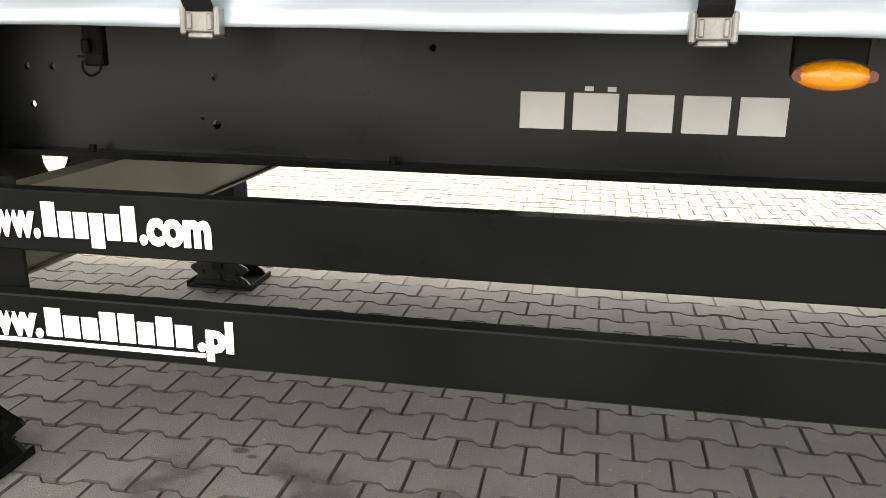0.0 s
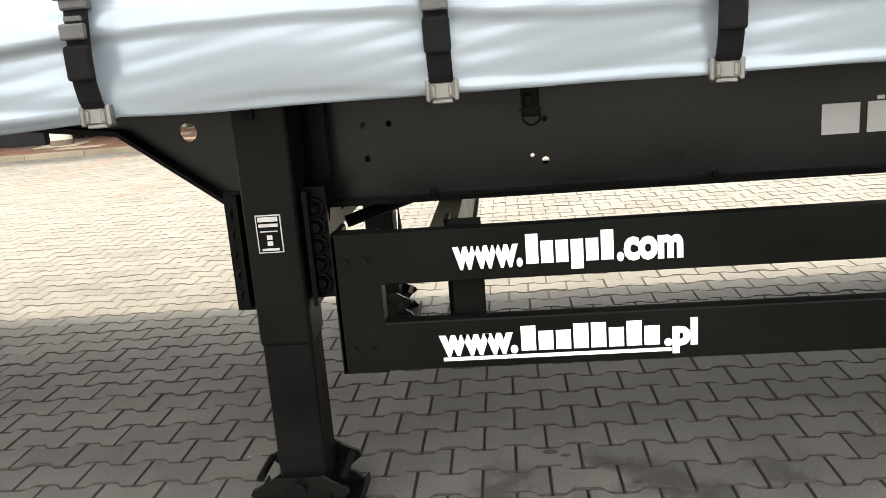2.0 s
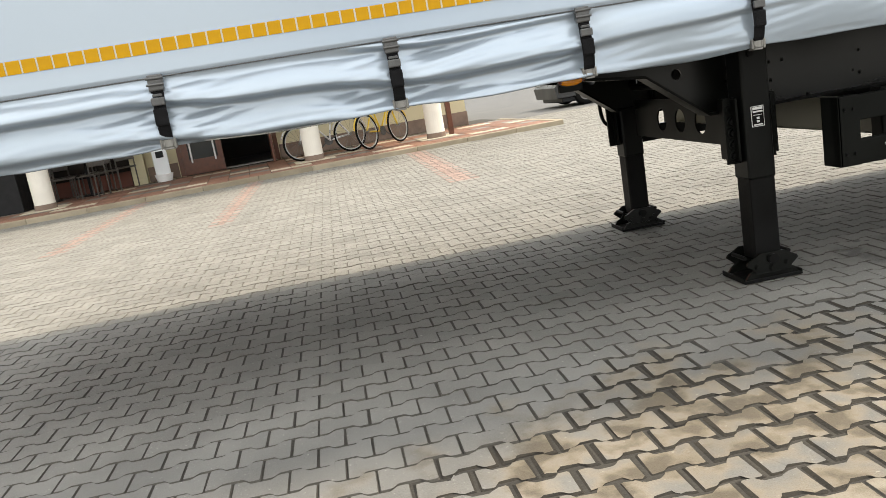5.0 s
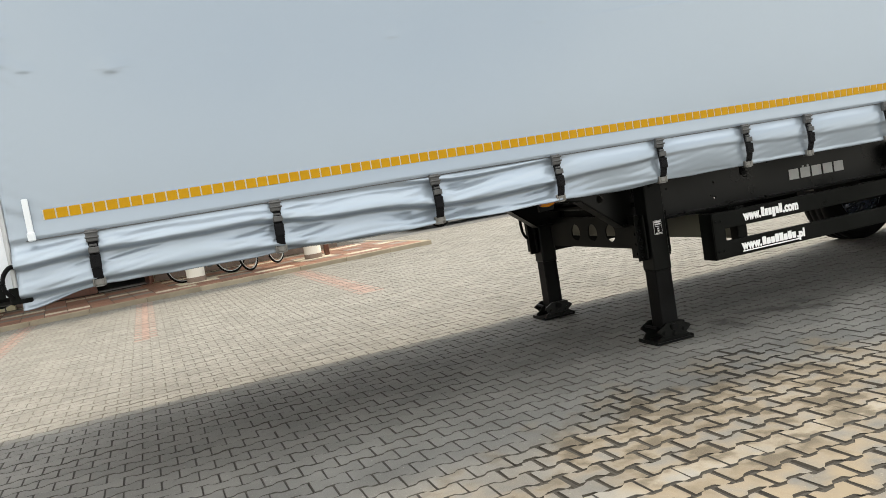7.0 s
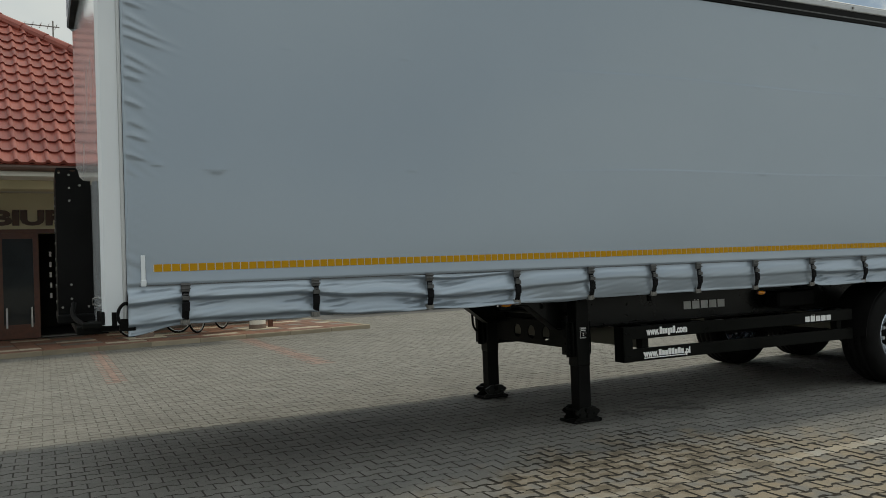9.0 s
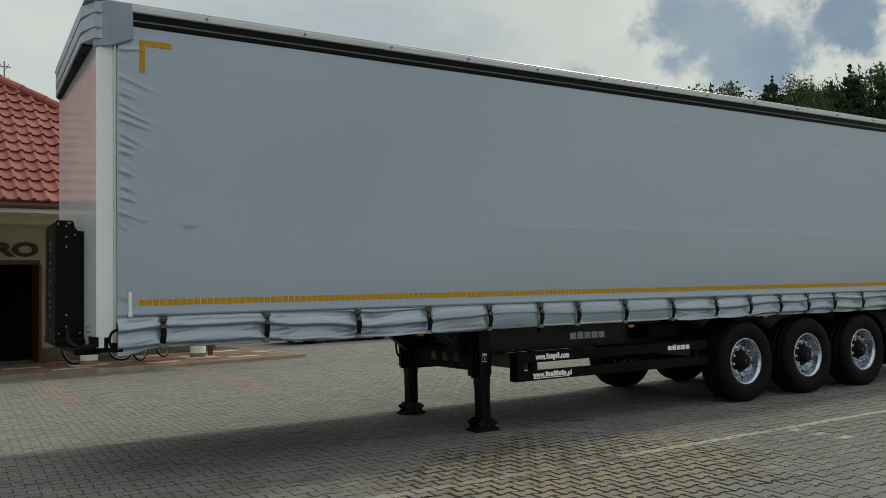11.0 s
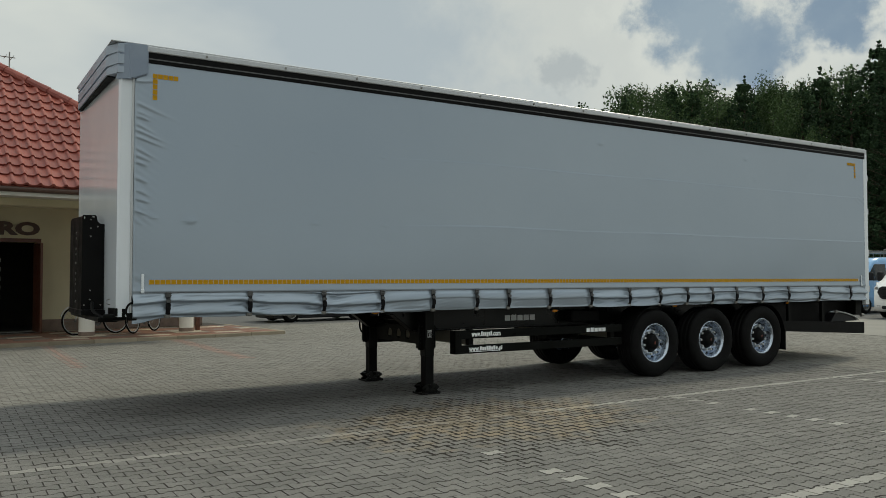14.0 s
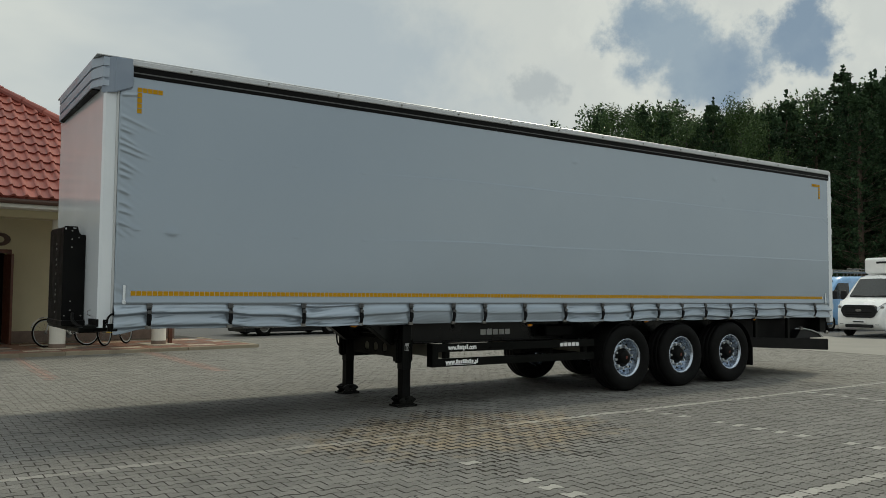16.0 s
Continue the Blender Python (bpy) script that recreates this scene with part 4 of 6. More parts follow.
    for yy, shape in ((y - 0.095, low), (y + 0.083, low), (y - 0.108, high), (y + 0.096, high)):
        part("cheek_plate", plate(bmesh.new(), [(a, lift(3.9, b)) for a, b in ((3.868 + (a - 3.868) * 0.9, b) for a, b in shape)], [], xz(yy), (0, 0.012, 0)), M_BEAM, foot)
    for yy in (y - 0.108, y + 0.108):
        out = -1 if yy < y else 1
        for x, z, r in ((3.79, 0.078, 0.013), (3.946, 0.078, 0.013), (3.868, 0.062, 0.016)):
            part("bolt_head", rod(bmesh.new(), (x, yy, lift(3.9, z)), (x, yy + out * 0.014, lift(3.9, z)), r, seg=8), M_BEAM, foot)
        part("foot_rib", boxed(3.775, 3.961, min(yy, yy + out * 0.012), max(yy, yy + out * 0.012), lift(3.9, 0.04), lift(3.9, 0.047), 0.002), M_BEAM, foot)
    part("axle", rod(bmesh.new(), (3.868, y - 0.125, lift(3.9, 0.11)), (3.868, y + 0.125, lift(3.9, 0.11)), 0.024, seg=12), M_BLACK_MATT, foot)
    for x in (3.752, 3.984):
        part("spring_rod", rod(bmesh.new(), (x, y - 0.06, lift(3.9, 0.118)), (x, y + 0.06, lift(3.9, 0.118)), 0.011, seg=8), M_BLACK_MATT, foot)
    return leg


landing_leg(0.445, -1)
landing_leg(2.10, 1)
part("leg_shaft", rod(bmesh.new(), (3.875, 0.5, 0.98), (3.875, 2.05, 0.98), 0.022, seg=10), M_BLACK, trailer)
bm = pipe(bmesh.new(), bent([(3.79, 2.2, 1.1), (3.745, 2.22, 1.04), (3.735, 2.22, 0.86), (3.75, 2.2, 0.76), (3.8, 2.18, 0.73)], 4), 0.013)
part("crank_handle", bm, M_BLACK, trailer, "black bent crank handle")
bm = plate(bmesh.new(), [(3.958, 1.14), (4.0, 1.14), (4.0, 0.87), (3.958, 0.87)], [], xz(0.55), (0, 0.012, 0))
part("leg_gusset", bm, M_BLACK, trailer)
# blue air hose behind the leg
bm = pipe(bmesh.new(), [(3.95, 2.12, 0.85), (3.956, 2.12, 0.62), (3.958, 2.12, 0.45), (3.954, 2.12, 0.33)], 0.009)
part("air_hose", bm, surface("blue_hose", (0.01, 0.02, 0.12), (0.02, 0.04, 0.2), rough=0.5), trailer, "blue air hose")


# side guards
def side_guard(y, out):
    """Two channel rails with an upright end plate."""
    g = part("side_guard", boxed(4.088, 4.19, y, y + 0.05, lift(5, 0.535), lift(5, 0.85)), M_BLACK, trailer, "black side guard of two flat rails")
    for z0, z1 in ((0.735, 0.848), (0.537, 0.648)):
        a, b = lift(5, z0), lift(5, z1)
        channel = [(y + 0.003, a), (y, a + 0.003), (y, b - 0.003), (y + 0.003, b), (y + 0.04, b), (y + 0.04, b - 0.01), (y + 0.01, b - 0.01), (y + 0.01, a + 0.01), (y + 0.04, a + 0.01), (y + 0.04, a)]
        bm = plate(bmesh.new(), channel, [], yz(4.19), (2.91, 0, 0))
        part("rail", bm, M_BLACK, g)
    part("end_return", boxed(4.088, 4.10, y, y + 0.13, lift(5, 0.535), lift(5, 0.85), 0.003), M_BLACK, g)
    for x, z in ((4.118, 0.79), (4.16, 0.79), (4.118, 0.59), (4.16, 0.59)):
        part("bolt_head", rod(bmesh.new(), (x, y - 0.004, lift(5, z)), (x, y - 0.010, lift(5, z)), 0.007, seg=8), M_BLACK_MATT, g)
    for x in (4.37, 6.95):
        bm = boxed(x - 0.04, x + 0.04, y + 0.05, y + 0.058, lift(5, 0.53), lift(5, 0.86))
        box(bm, x - 0.04, x - 0.03, y + 0.05, y + 0.12, lift(5, 0.53), lift(5, 0.86))
        part("guard_bracket", bm, M_BLACK, g)
    return g


guard = side_guard(0.075, -1)
side_guard(2.43, 1)
Y = 0.0735
TOP_Z = lift(4.6, 0.7665)
words("lettering", "www.", 4.348, 4.495, TOP_Z, 0.066, Y, M_LETTER, guard, 0.002, heavy=0.05, label="white letters")
words("lettering", ".com", 4.690, 4.826, TOP_Z, 0.066, Y, M_LETTER, guard, 0.002, heavy=0.05, label="white letters")
for k in range(6):
    a = 4.502 + k * 0.0312
    z0, z1 = TOP_Z, TOP_Z + 0.048
    if k in (0, 5):
        z1 = TOP_Z + 0.064
    if k == 3:
        z0 = TOP_Z - 0.016
    part("name_bar", boxed(a, a + 0.026, Y - 0.002, Y, z0, z1), M_LETTER, guard)
LOW_Z = lift(4.6, 0.573)
words("lettering", "www.", 4.305, 4.475, LOW_Z, 0.062, Y, M_LETTER, guard, 0.002, heavy=0.055, label="white letters")
words("lettering", ".pl", 4.785, 4.855, LOW_Z, 0.056, Y, M_LETTER, guard, 0.002, heavy=0.055, label="white letters")
for k in range(8):
    a = 4.482 + k * 0.0374
    part("name_bar", boxed(a, a + 0.032, Y - 0.002, Y, LOW_Z, LOW_Z + (0.056 if k in (0, 3, 4, 6) else 0.043)), M_LETTER, guard)
part("underline", boxed(4.312, 4.80, Y - 0.002, Y, LOW_Z - 0.016, LOW_Z - 0.008), M_LETTER, guard)
mark_blocks(6.39, 6.78, lift(6.6, 0.745), lift(6.6, 0.80), Y, guard, M_LETTER)

# marker lamps
M_BADGE = surface("dull_red_badge", (0.08, 0.012, 0.008), (0.15, 0.025, 0.012), rough=0.4)
def marker(x, y, z, parent=None, face=-1):
    lp = part("marker_lamp", plate(bmesh.new(), ring_pts(x, z, 0.057, 0.0235, seg=28), [], xz(y), (0, -0.012, 0)), M_DARK, parent or trailer, "oval amber side marker lamp")
    bm = bmesh.new()
    lathe(bm, [(0.001, -0.022), (0.03, -0.020), (0.05, -0.012), (0.058, 0.0)], 28)
    for v in bm.verts:
        v.co = Vector((x + v.co.x * 0.92, y - 0.012 + v.co.y * 0.8, z + v.co.z * 0.365))
    part("lens", bm, M_AMBER, lp, "amber lens", smooth=True)
    for side in (-0.049, 0.049):
        part("end_cap", rod(bmesh.new(), (x + side, y - 0.013, z), (x + side, y - 0.0215, z), 0.0085, seg=12), M_BADGE, lp, "dark red screw cap")
    part("lens_hub", rod(bmesh.new(), (x, y - 0.028, z), (x, y - 0.031, z), 0.008, seg=14), M_AMBER, lp)
marker(5.792, 0.085, lift(5.79, 1.0745))
marker(2.89, 0.065, lift(2.89, 1.125))
for mx in (8.3, 11.2):
    marker(mx, 0.12, 1.12)
for x, y in ((5.79, 0.085), (2.89, 0.065), (8.3, 0.12), (11.2, 0.12)):
    part("lamp_bracket", boxed(x - 0.05, x + 0.05, y, y + 0.03, 1.09, 1.16, 0.003), M_BLACK, trailer)

# ---- axles and wheels ----
tyre_bm = lathe(bmesh.new(), [(0.30, -0.15), (0.325, -0.17), (0.40, -0.187), (0.47, -0.182), (0.505, -0.168), (0.522, -0.14), (0.526, -0.09), (0.518, -0.086), (0.518, -0.078), (0.527, -0.074), (0.527, -0.02), (0.519, -0.016), (0.519, 0.016), (0.527, 0.02), (0.527, 0.074), (0.518, 0.078), (0.518, 0.086), (0.526, 0.09), (0.522, 0.14), (0.505, 0.168), (0.47, 0.182), (0.40, 0.187), (0.325, 0.17), (0.30, 0.15)], 56)
tyre_me = bpy.data.meshes.new("tyre")
bmesh.ops.recalc_face_normals(tyre_bm, faces=tyre_bm.faces[:])
tyre_bm.to_mesh(tyre_me)
rim_bm = lathe(bmesh.new(), [(0.305, 0.15), (0.28, 0.14), (0.275, 0.1), (0.268, -0.03), (0.272, -0.11), (0.30, -0.135), (0.308, -0.152), (0.298, -0.16), (0.282, -0.15), (0.268, -0.11), (0.262, 0.04), (0.245, 0.04), (0.235, -0.025), (0.222, -0.04), (0.212, -0.05), (0.202, -0.058), (0.155, -0.06), (0.15, -0.055), (0.148, -0.02)], 48)
hole_me = bpy.data.meshes.new("vent_hole")
rod(bmesh.new(), (0, -0.047, 0), (0, -0.056, 0), 0.017, seg=10).to_mesh(hole_me)
rim_me = bpy.data.meshes.new("rim")
rim_bm.to_mesh(rim_me)
hub_bm = lathe(bmesh.new(), [(0.15, -0.02), (0.148, -0.062), (0.135, -0.07), (0.118, -0.08), (0.112, -0.115), (0.1, -0.135), (0.075, -0.145), (0.035, -0.15), (0.0005, -0.15)], 24)
hub_me = bpy.data.meshes.new("hub")
hub_bm.to_mesh(hub_me)
nut_bm = rod(bmesh.new(), (0, -0.06, 0), (0, -0.115, 0), 0.024, 0.019, seg=6)
nut_me = bpy.data.meshes.new("wheel_nut")
nut_bm.to_mesh(nut_me)
cap_bm = boxed(-0.022, 0.022, -0.155, -0.149, -0.015, 0.015, 0.003)
cap_me = bpy.data.meshes.new("hub_badge")
cap_bm.to_mesh(cap_me)
for x in (7.76, 9.06, 10.36):
    for y, turn in ((0.175, 0), (2.375, 180)):
        w = new("wheel")
        w.parent = trailer
        w.matrix_basis = Matrix.Translation((x, y, lift(x, 0.526))) @ Matrix.Rotation(radians(turn), 4, "Z") @ Matrix.Rotation(random.uniform(0, 6), 4, "Y")
        tagged(w, "truck wheel with black tyre and silver steel rim")
        put("tyre", tyre_me, M_RUBBER, w, "black rubber tyre", smooth=True)
        put("rim", rim_me, M_RIM, w, "silver painted steel rim", smooth=True)
        put("hub", hub_me, M_BLACK_MATT, w, "black hub", smooth=True)
        put("hub_badge", cap_me, M_BADGE, w)
        for k in range(10):
            a = k * math.tau / 10
            put("vent_hole", hole_me, M_BLACK_MATT, w, m=Matrix.Translation((0.222 * math.cos(a + 0.314), 0, 0.222 * math.sin(a + 0.314))))
            put("wheel_nut", nut_me, M_ALU, w, m=Matrix.Translation((0.176 * math.cos(a), 0.012, 0.176 * math.sin(a))))
    part("axle_beam", rod(bmesh.new(), (x, 0.35, lift(x, 0.526)), (x, 2.2, lift(x, 0.526)), 0.065, seg=14), M_BLACK, trailer)
    for y in (0.62, 1.93):
        part("air_spring", lathe(bmesh.new(), [(0.0005, 0.0), (0.1, 0.0), (0.13, 0.05), (0.11, 0.1), (0.13, 0.16), (0.12, 0.22), (0.0005, 0.22)], 18), M_RUBBER, trailer).matrix_basis = Matrix.Translation((x + 0.28, y, 0.64)) @ Matrix.Rotation(radians(90), 4, "X")
        part("trailing_arm", boxed(x - 0.5, x + 0.35, y - 0.05, y + 0.05, 0.55, 0.63, 0.01), M_BLACK, trailer)
# mudguards
def mudguard(x, y, a0, a1):
    bm = bmesh.new()
    prev = None
    for k in range(13):
        a = radians(a0 + (a1 - a0) * k / 12)
        cur = [bm.verts.new((x + r * math.cos(a), yy, 0.55 + r * math.sin(a))) for r, yy in ((0.585, y - 0.02), (0.585, y + 0.4), (0.577, y + 0.4), (0.577, y - 0.02))]
        if prev:
            for i in range(4):
                bm.faces.new((prev[i], prev[(i + 1) % 4], cur[(i + 1) % 4], cur[i]))
        else:
            bm.faces.new(cur)
        prev = cur
    bm.faces.new(prev[::-1])
    return part("mudguard", bm, M_BLACK_MATT, trailer, "black plastic mudguard")
for y in (0.0, 2.17):
    mudguard(7.76, y, 75, 178)
    mudguard(10.36, y, 8, 105)
    part("mud_flap", boxed(10.945, 10.96, y - 0.02, y + 0.38, 0.30, 0.66, 0.003), M_RUBBER, trailer, "black rubber mud flap")
# tank and boxes behind the guard, ahead of the wheels
bm = rod(bmesh.new(), (6.35, 1.05, 0.74), (7.0, 1.05, 0.74), 0.14, seg=24)
part("air_tank", bm, M_BLACK, trailer, "black cylindrical air tank", smooth=False)
part("valve_box", boxed(6.4, 6.95, 0.4, 0.6, 0.9, 1.08, 0.02), M_BLACK_MATT, trailer)
# spare wheel carrier between the beams
bm = boxed(6.75, 6.8, 0.7, 1.85, 0.60, 0.86, 0.01)
part("spare_carrier", bm, M_BLACK, trailer)
# rear side rail, light bar and bumper
for y in (0.06, 2.45):
    bm = plate(bmesh.new(), [(10.95, 0.62), (13.5, 0.49), (13.5, 0.71), (10.95, 0.80)], [], xz(y), (0, 0.03, 0))
    part("rear_side_guard", bm, M_BLACK_MATT, trailer, "black rear side guard plank")
    part("guard_bracket", boxed(12.2, 12.28, y + 0.03, y + 0.09, 0.6, 1.15, 0.004), M_BLACK, trailer)
    part("guard_bracket", boxed(11.2, 11.28, y + 0.03, y + 0.09, 0.7, 1.15, 0.004), M_BLACK, trailer)
# added block that closes the see-through gap and darkens the space behind the planks
part("dark_filler_box", boxed(10.98, 13.3, 0.3, 2.2, 0.68, 1.12, 0.02, 2), M_BLACK_MATT, trailer, "black box added to fill the dark space under the rear floor")
bm = boxed(13.42, 13.52, 0.06, 2.49, 0.50, 0.70, 0.012, 2)
part("rear_bumper", bm, M_BLACK, trailer, "black rear underrun bumper")
bm = plate(bmesh.new(), [(12.55, 0.74), (12.7, 0.9), (12.85, 0.91), (13.3, 0.82), (13.42, 0.74)], [], xz(0.14), (0, 0.3, 0))
fender = part("rear_fender", bm, M_DARK, trailer, "glossy dark plastic rear cover")
part("fender_rim", pipe(bmesh.new(), bent([(12.5, 0.12, 0.93), (12.72, 0.12, 0.925), (12.95, 0.12, 0.9), (13.25, 0.12, 0.835), (13.42, 0.12, 0.75)], 4), 0.012), M_ALU, fender, "bright edge of the rear cover")
part("fender_bracket", boxed(12.62, 12.7, 0.08, 0.13, 0.9, 0.96, 0.006), M_STEEL, fender)
part("rear_cross_beam", boxed(13.3, 13.5, 0.1, 2.45, 0.85, 1.16, 0.01), M_BLACK, trailer)
part("mooring_ring", rod(bmesh.new(), (13.5, 0.12, 0.84), (13.58, 0.12, 0.84), 0.03, seg=12), M_STEEL, trailer)


# ---- office building ----
TERRACE, KERB_Y, WALL_Y, EAVE_Y, EAVE_Z = 0.09, 11.95, 16.0, 11.7, 3.62
TURNED = Matrix.Translation((2, 16, 0)) @ Matrix.Rotation(radians(5.5), 4, "Z") @ Matrix.Translation((-2, -16, 0))
terrace = tagged(part("terrace", boxed(-16, 5.95, KERB_Y + 0.12, 17.5, -0.2, TERRACE - 0.012), M_SAND), "raised paved terrace along the office", "terrace", kind="structure")
terrace.matrix_basis = TURNED
TW = 0.4
for nm, mat, lab, pick in (("red_tiles", M_TILE_RED, "brick-red paving tiles of the terrace", 0), ("cream_tiles", M_TILE_CREAM, "cream paving tiles of the terrace", 1), ("grey_tiles", M_TILE_GREY, "grey paving tiles of the terrace", 2)):
    vs, fs = [], []
    for i in range(54):
        for j in range(10):
            x0, y0 = -15.7 + i * TW, KERB_Y + 0.125 + j * TW
            kind = 1 if (i + 2 * (j // 3)) % 5 < 2 and j % 3 == 1 else 2 if (i % 5 > 2 and j % 3 == 2) or (j % 5 == 4 and i % 2) else 0
            if kind != pick or y0 + TW > WALL_Y:
                continue
            b = len(vs)
            g, c = 0.004, 0.012
            for e, z in ((g, TERRACE - 0.01), (c, TERRACE)):
                vs += [(x0 + e, y0 + e, z), (x0 + TW - e, y0 + e, z), (x0 + TW - e, y0 + TW - e, z), (x0 + e, y0 + TW - e, z)]
            fs += [(b + 4, b + 5, b + 6, b + 7)] + [(b + k, b + (k + 1) % 4, b + 4 + (k + 1) % 4, b + 4 + k) for k in range(4)]
    me = bpy.data.meshes.new(nm)
    me.from_pydata(vs, [], fs)
    tagged(put(nm, me, mat, terrace, lab), kind="stuff")

office = thing("office_building", "single-storey cream plaster office with a red tiled hip roof", "building", m=TURNED)
# wall with door opening
DX0, MID, DX1, DTOP = -1.5, -0.6, 0.54, 2.55
bm = plate(bmesh.new(), [(-16, 0.0), (DX0, 0.0), (DX0, DTOP), (DX1, DTOP), (DX1, 0.0), (5.2, 0.0), (5.2, 3.6), (-16, 3.6)], [], xz(WALL_Y), (0, 0.35, 0))
part("wall", bm, M_PLASTER, office, "cream plaster front wall")
part("wall", boxed(4.85, 5.2, WALL_Y + 0.36, 25, 0.0, 3.6), M_PLASTER, office, "cream plaster side wall")
part("wall", boxed(-16, 5.2, 25, 25.3, 0, 3.6), M_PLASTER, office)
for a, b in ((-2.28, DX0 - 0.12), (DX1 + 0.12, 5.22)):
    part("plinth", boxed(a, b, WALL_Y - 0.03, WALL_Y - 0.002, TERRACE, 0.42, 0.006), M_PLINTH, office, "brown stone plinth")
part("wall_corner", boxed(-2.6, -2.3, WALL_Y - 0.25, WALL_Y - 0.002, TERRACE, 3.5), M_PLASTER, office)
# room behind the open leaf, its shade put into the dark wall colour
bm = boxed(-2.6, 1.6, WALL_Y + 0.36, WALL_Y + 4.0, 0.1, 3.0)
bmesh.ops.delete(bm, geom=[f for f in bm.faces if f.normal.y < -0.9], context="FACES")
part("hallway", bm, M_DARK_ROOM, office, "hallway behind the door, walls coloured dark for its shade")
# door: fixed glazed leaf, open leaf, frame
door = part("door_frame", plate(bmesh.new(), [(DX0 - 0.1, TERRACE), (DX0 - 0.1, DTOP + 0.1), (DX1 + 0.1, DTOP + 0.1), (DX1 + 0.1, TERRACE), (DX1, TERRACE), (DX1, DTOP), (DX0, DTOP), (DX0, TERRACE)], [], xz(WALL_Y - 0.03), (0, 0.12, 0)), M_WOOD, office, "red-brown wooden door frame")
leaf = part("door_leaf", plate(bmesh.new(), [(DX0, TERRACE), (MID, TERRACE), (MID, DTOP), (DX0, DTOP)], [[(DX0 + 0.14, 0.42), (MID - 0.12, 0.42), (MID - 0.12, DTOP - 0.12), (DX0 + 0.14, DTOP - 0.12)]], xz(WALL_Y), (0, 0.06, 0)), M_WOOD, office, "closed glazed wooden leaf")
pane = part("pane", boxed(DX0 + 0.14, MID - 0.12, WALL_Y + 0.025, WALL_Y + 0.035, 0.42, DTOP - 0.12), M_CAR_GLASS, leaf, "dark reflecting pane")
for x in (DX0 + 0.2, MID - 0.18):
    part("pull_bar", rod(bmesh.new(), (x, WALL_Y - 0.04, 0.35), (x, WALL_Y - 0.04, 0.82), 0.02, seg=8), M_LETTER, leaf, "white pull bar")
part("door_leaf", boxed(DX1 - 0.09, DX1 - 0.03, WALL_Y - 0.95, WALL_Y, TERRACE + 0.02, DTOP - 0.05, 0.006), M_WOOD, office, "wooden leaf standing open")
part("threshold", boxed(MID + 0.02, DX1, WALL_Y - 0.05, WALL_Y + 0.3, TERRACE, TERRACE + 0.03, 0.004), M_STEEL, office)
for k, z in enumerate((1.0, 1.25, 1.5, 1.75, 2.0)):
    part("notice", boxed(-0.35, -0.3, WALL_Y + 0.3, WALL_Y + 0.31, z, z + 0.12), M_LETTER, office)
words("sign_letters", "BIURO", -1.55, 0.6, 2.76, 0.34, WALL_Y - 0.004, M_BROWN, office, 0.05, heavy=0.05, label="dark brown raised sign letters")
# columns
for x in (-3.92, 1.22, 3.79):
    col = part("column", rod(bmesh.new(), (x, 13.4, TERRACE), (x, 13.4, 3.5), 0.19, seg=28), M_COLUMN, office, "round white plastered column", smooth=False)
    part("column_base", rod(bmesh.new(), (x, 13.4, TERRACE), (x, 13.4, TERRACE + 0.11), 0.2, seg=28), M_PLINTH, col, "brown column base")
    part("base_slab", boxed(x - 0.4, x + 0.4, 13.05, 13.75, TERRACE, TERRACE + 0.012, 0.003), M_TILE_CREAM, col)
part("beam", boxed(-16, 5.4, 13.15, 13.65, 3.32, 3.5, 0.01), M_PLASTER, office)
part("soffit", boxed(-16.4, 5.3, EAVE_Y + 0.05, WALL_Y, 3.5, 3.54), M_SOFFIT, office, "pale boarded soffit")
part("fascia", boxed(-16.4, 5.3, EAVE_Y, EAVE_Y + 0.04, 3.42, 3.56, 0.004), M_SOFFIT, office, "pale fascia board")
bm = pipe(bmesh.new(), [(-16.4, EAVE_Y - 0.07, 3.57), (5.3, EAVE_Y - 0.07, 3.57)], 0.07, 12)
part("gutter", bm, M_BROWN, office, "dark brown rain gutter")

# roof: front slope cut by the hip, covered with tiles
PITCH = radians(40)
HIP_X, HIP_RUN, RIDGE = 5.15, 1.33, 5.5
def roof_at(x, d, up=0.0):
    return (x, EAVE_Y - 0.12 + d - up * math.sin(PITCH), EAVE_Z + d * math.tan(PITCH) + up * math.cos(PITCH))
bm = bmesh.new()
ridge_x = HIP_X - HIP_RUN * RIDGE
corners = [roof_at(-17, 0), roof_at(HIP_X, 0), roof_at(ridge_x, RIDGE), roof_at(-17, RIDGE), (-17, 26, EAVE_Z), (HIP_X, 26, EAVE_Z)]
vv = [bm.verts.new(c) for c in corners]
bm.faces.new((vv[0], vv[1], vv[2], vv[3]))
bm.faces.new((vv[3], vv[2], vv[5], vv[4]))
bm.faces.new((vv[1], vv[5], vv[2]))
roof = part("roof", bm, M_TILE_STUFF, office, "hip roof covered with glossy red tiles")
TILE_W, TILE_L = 0.27, 0.39
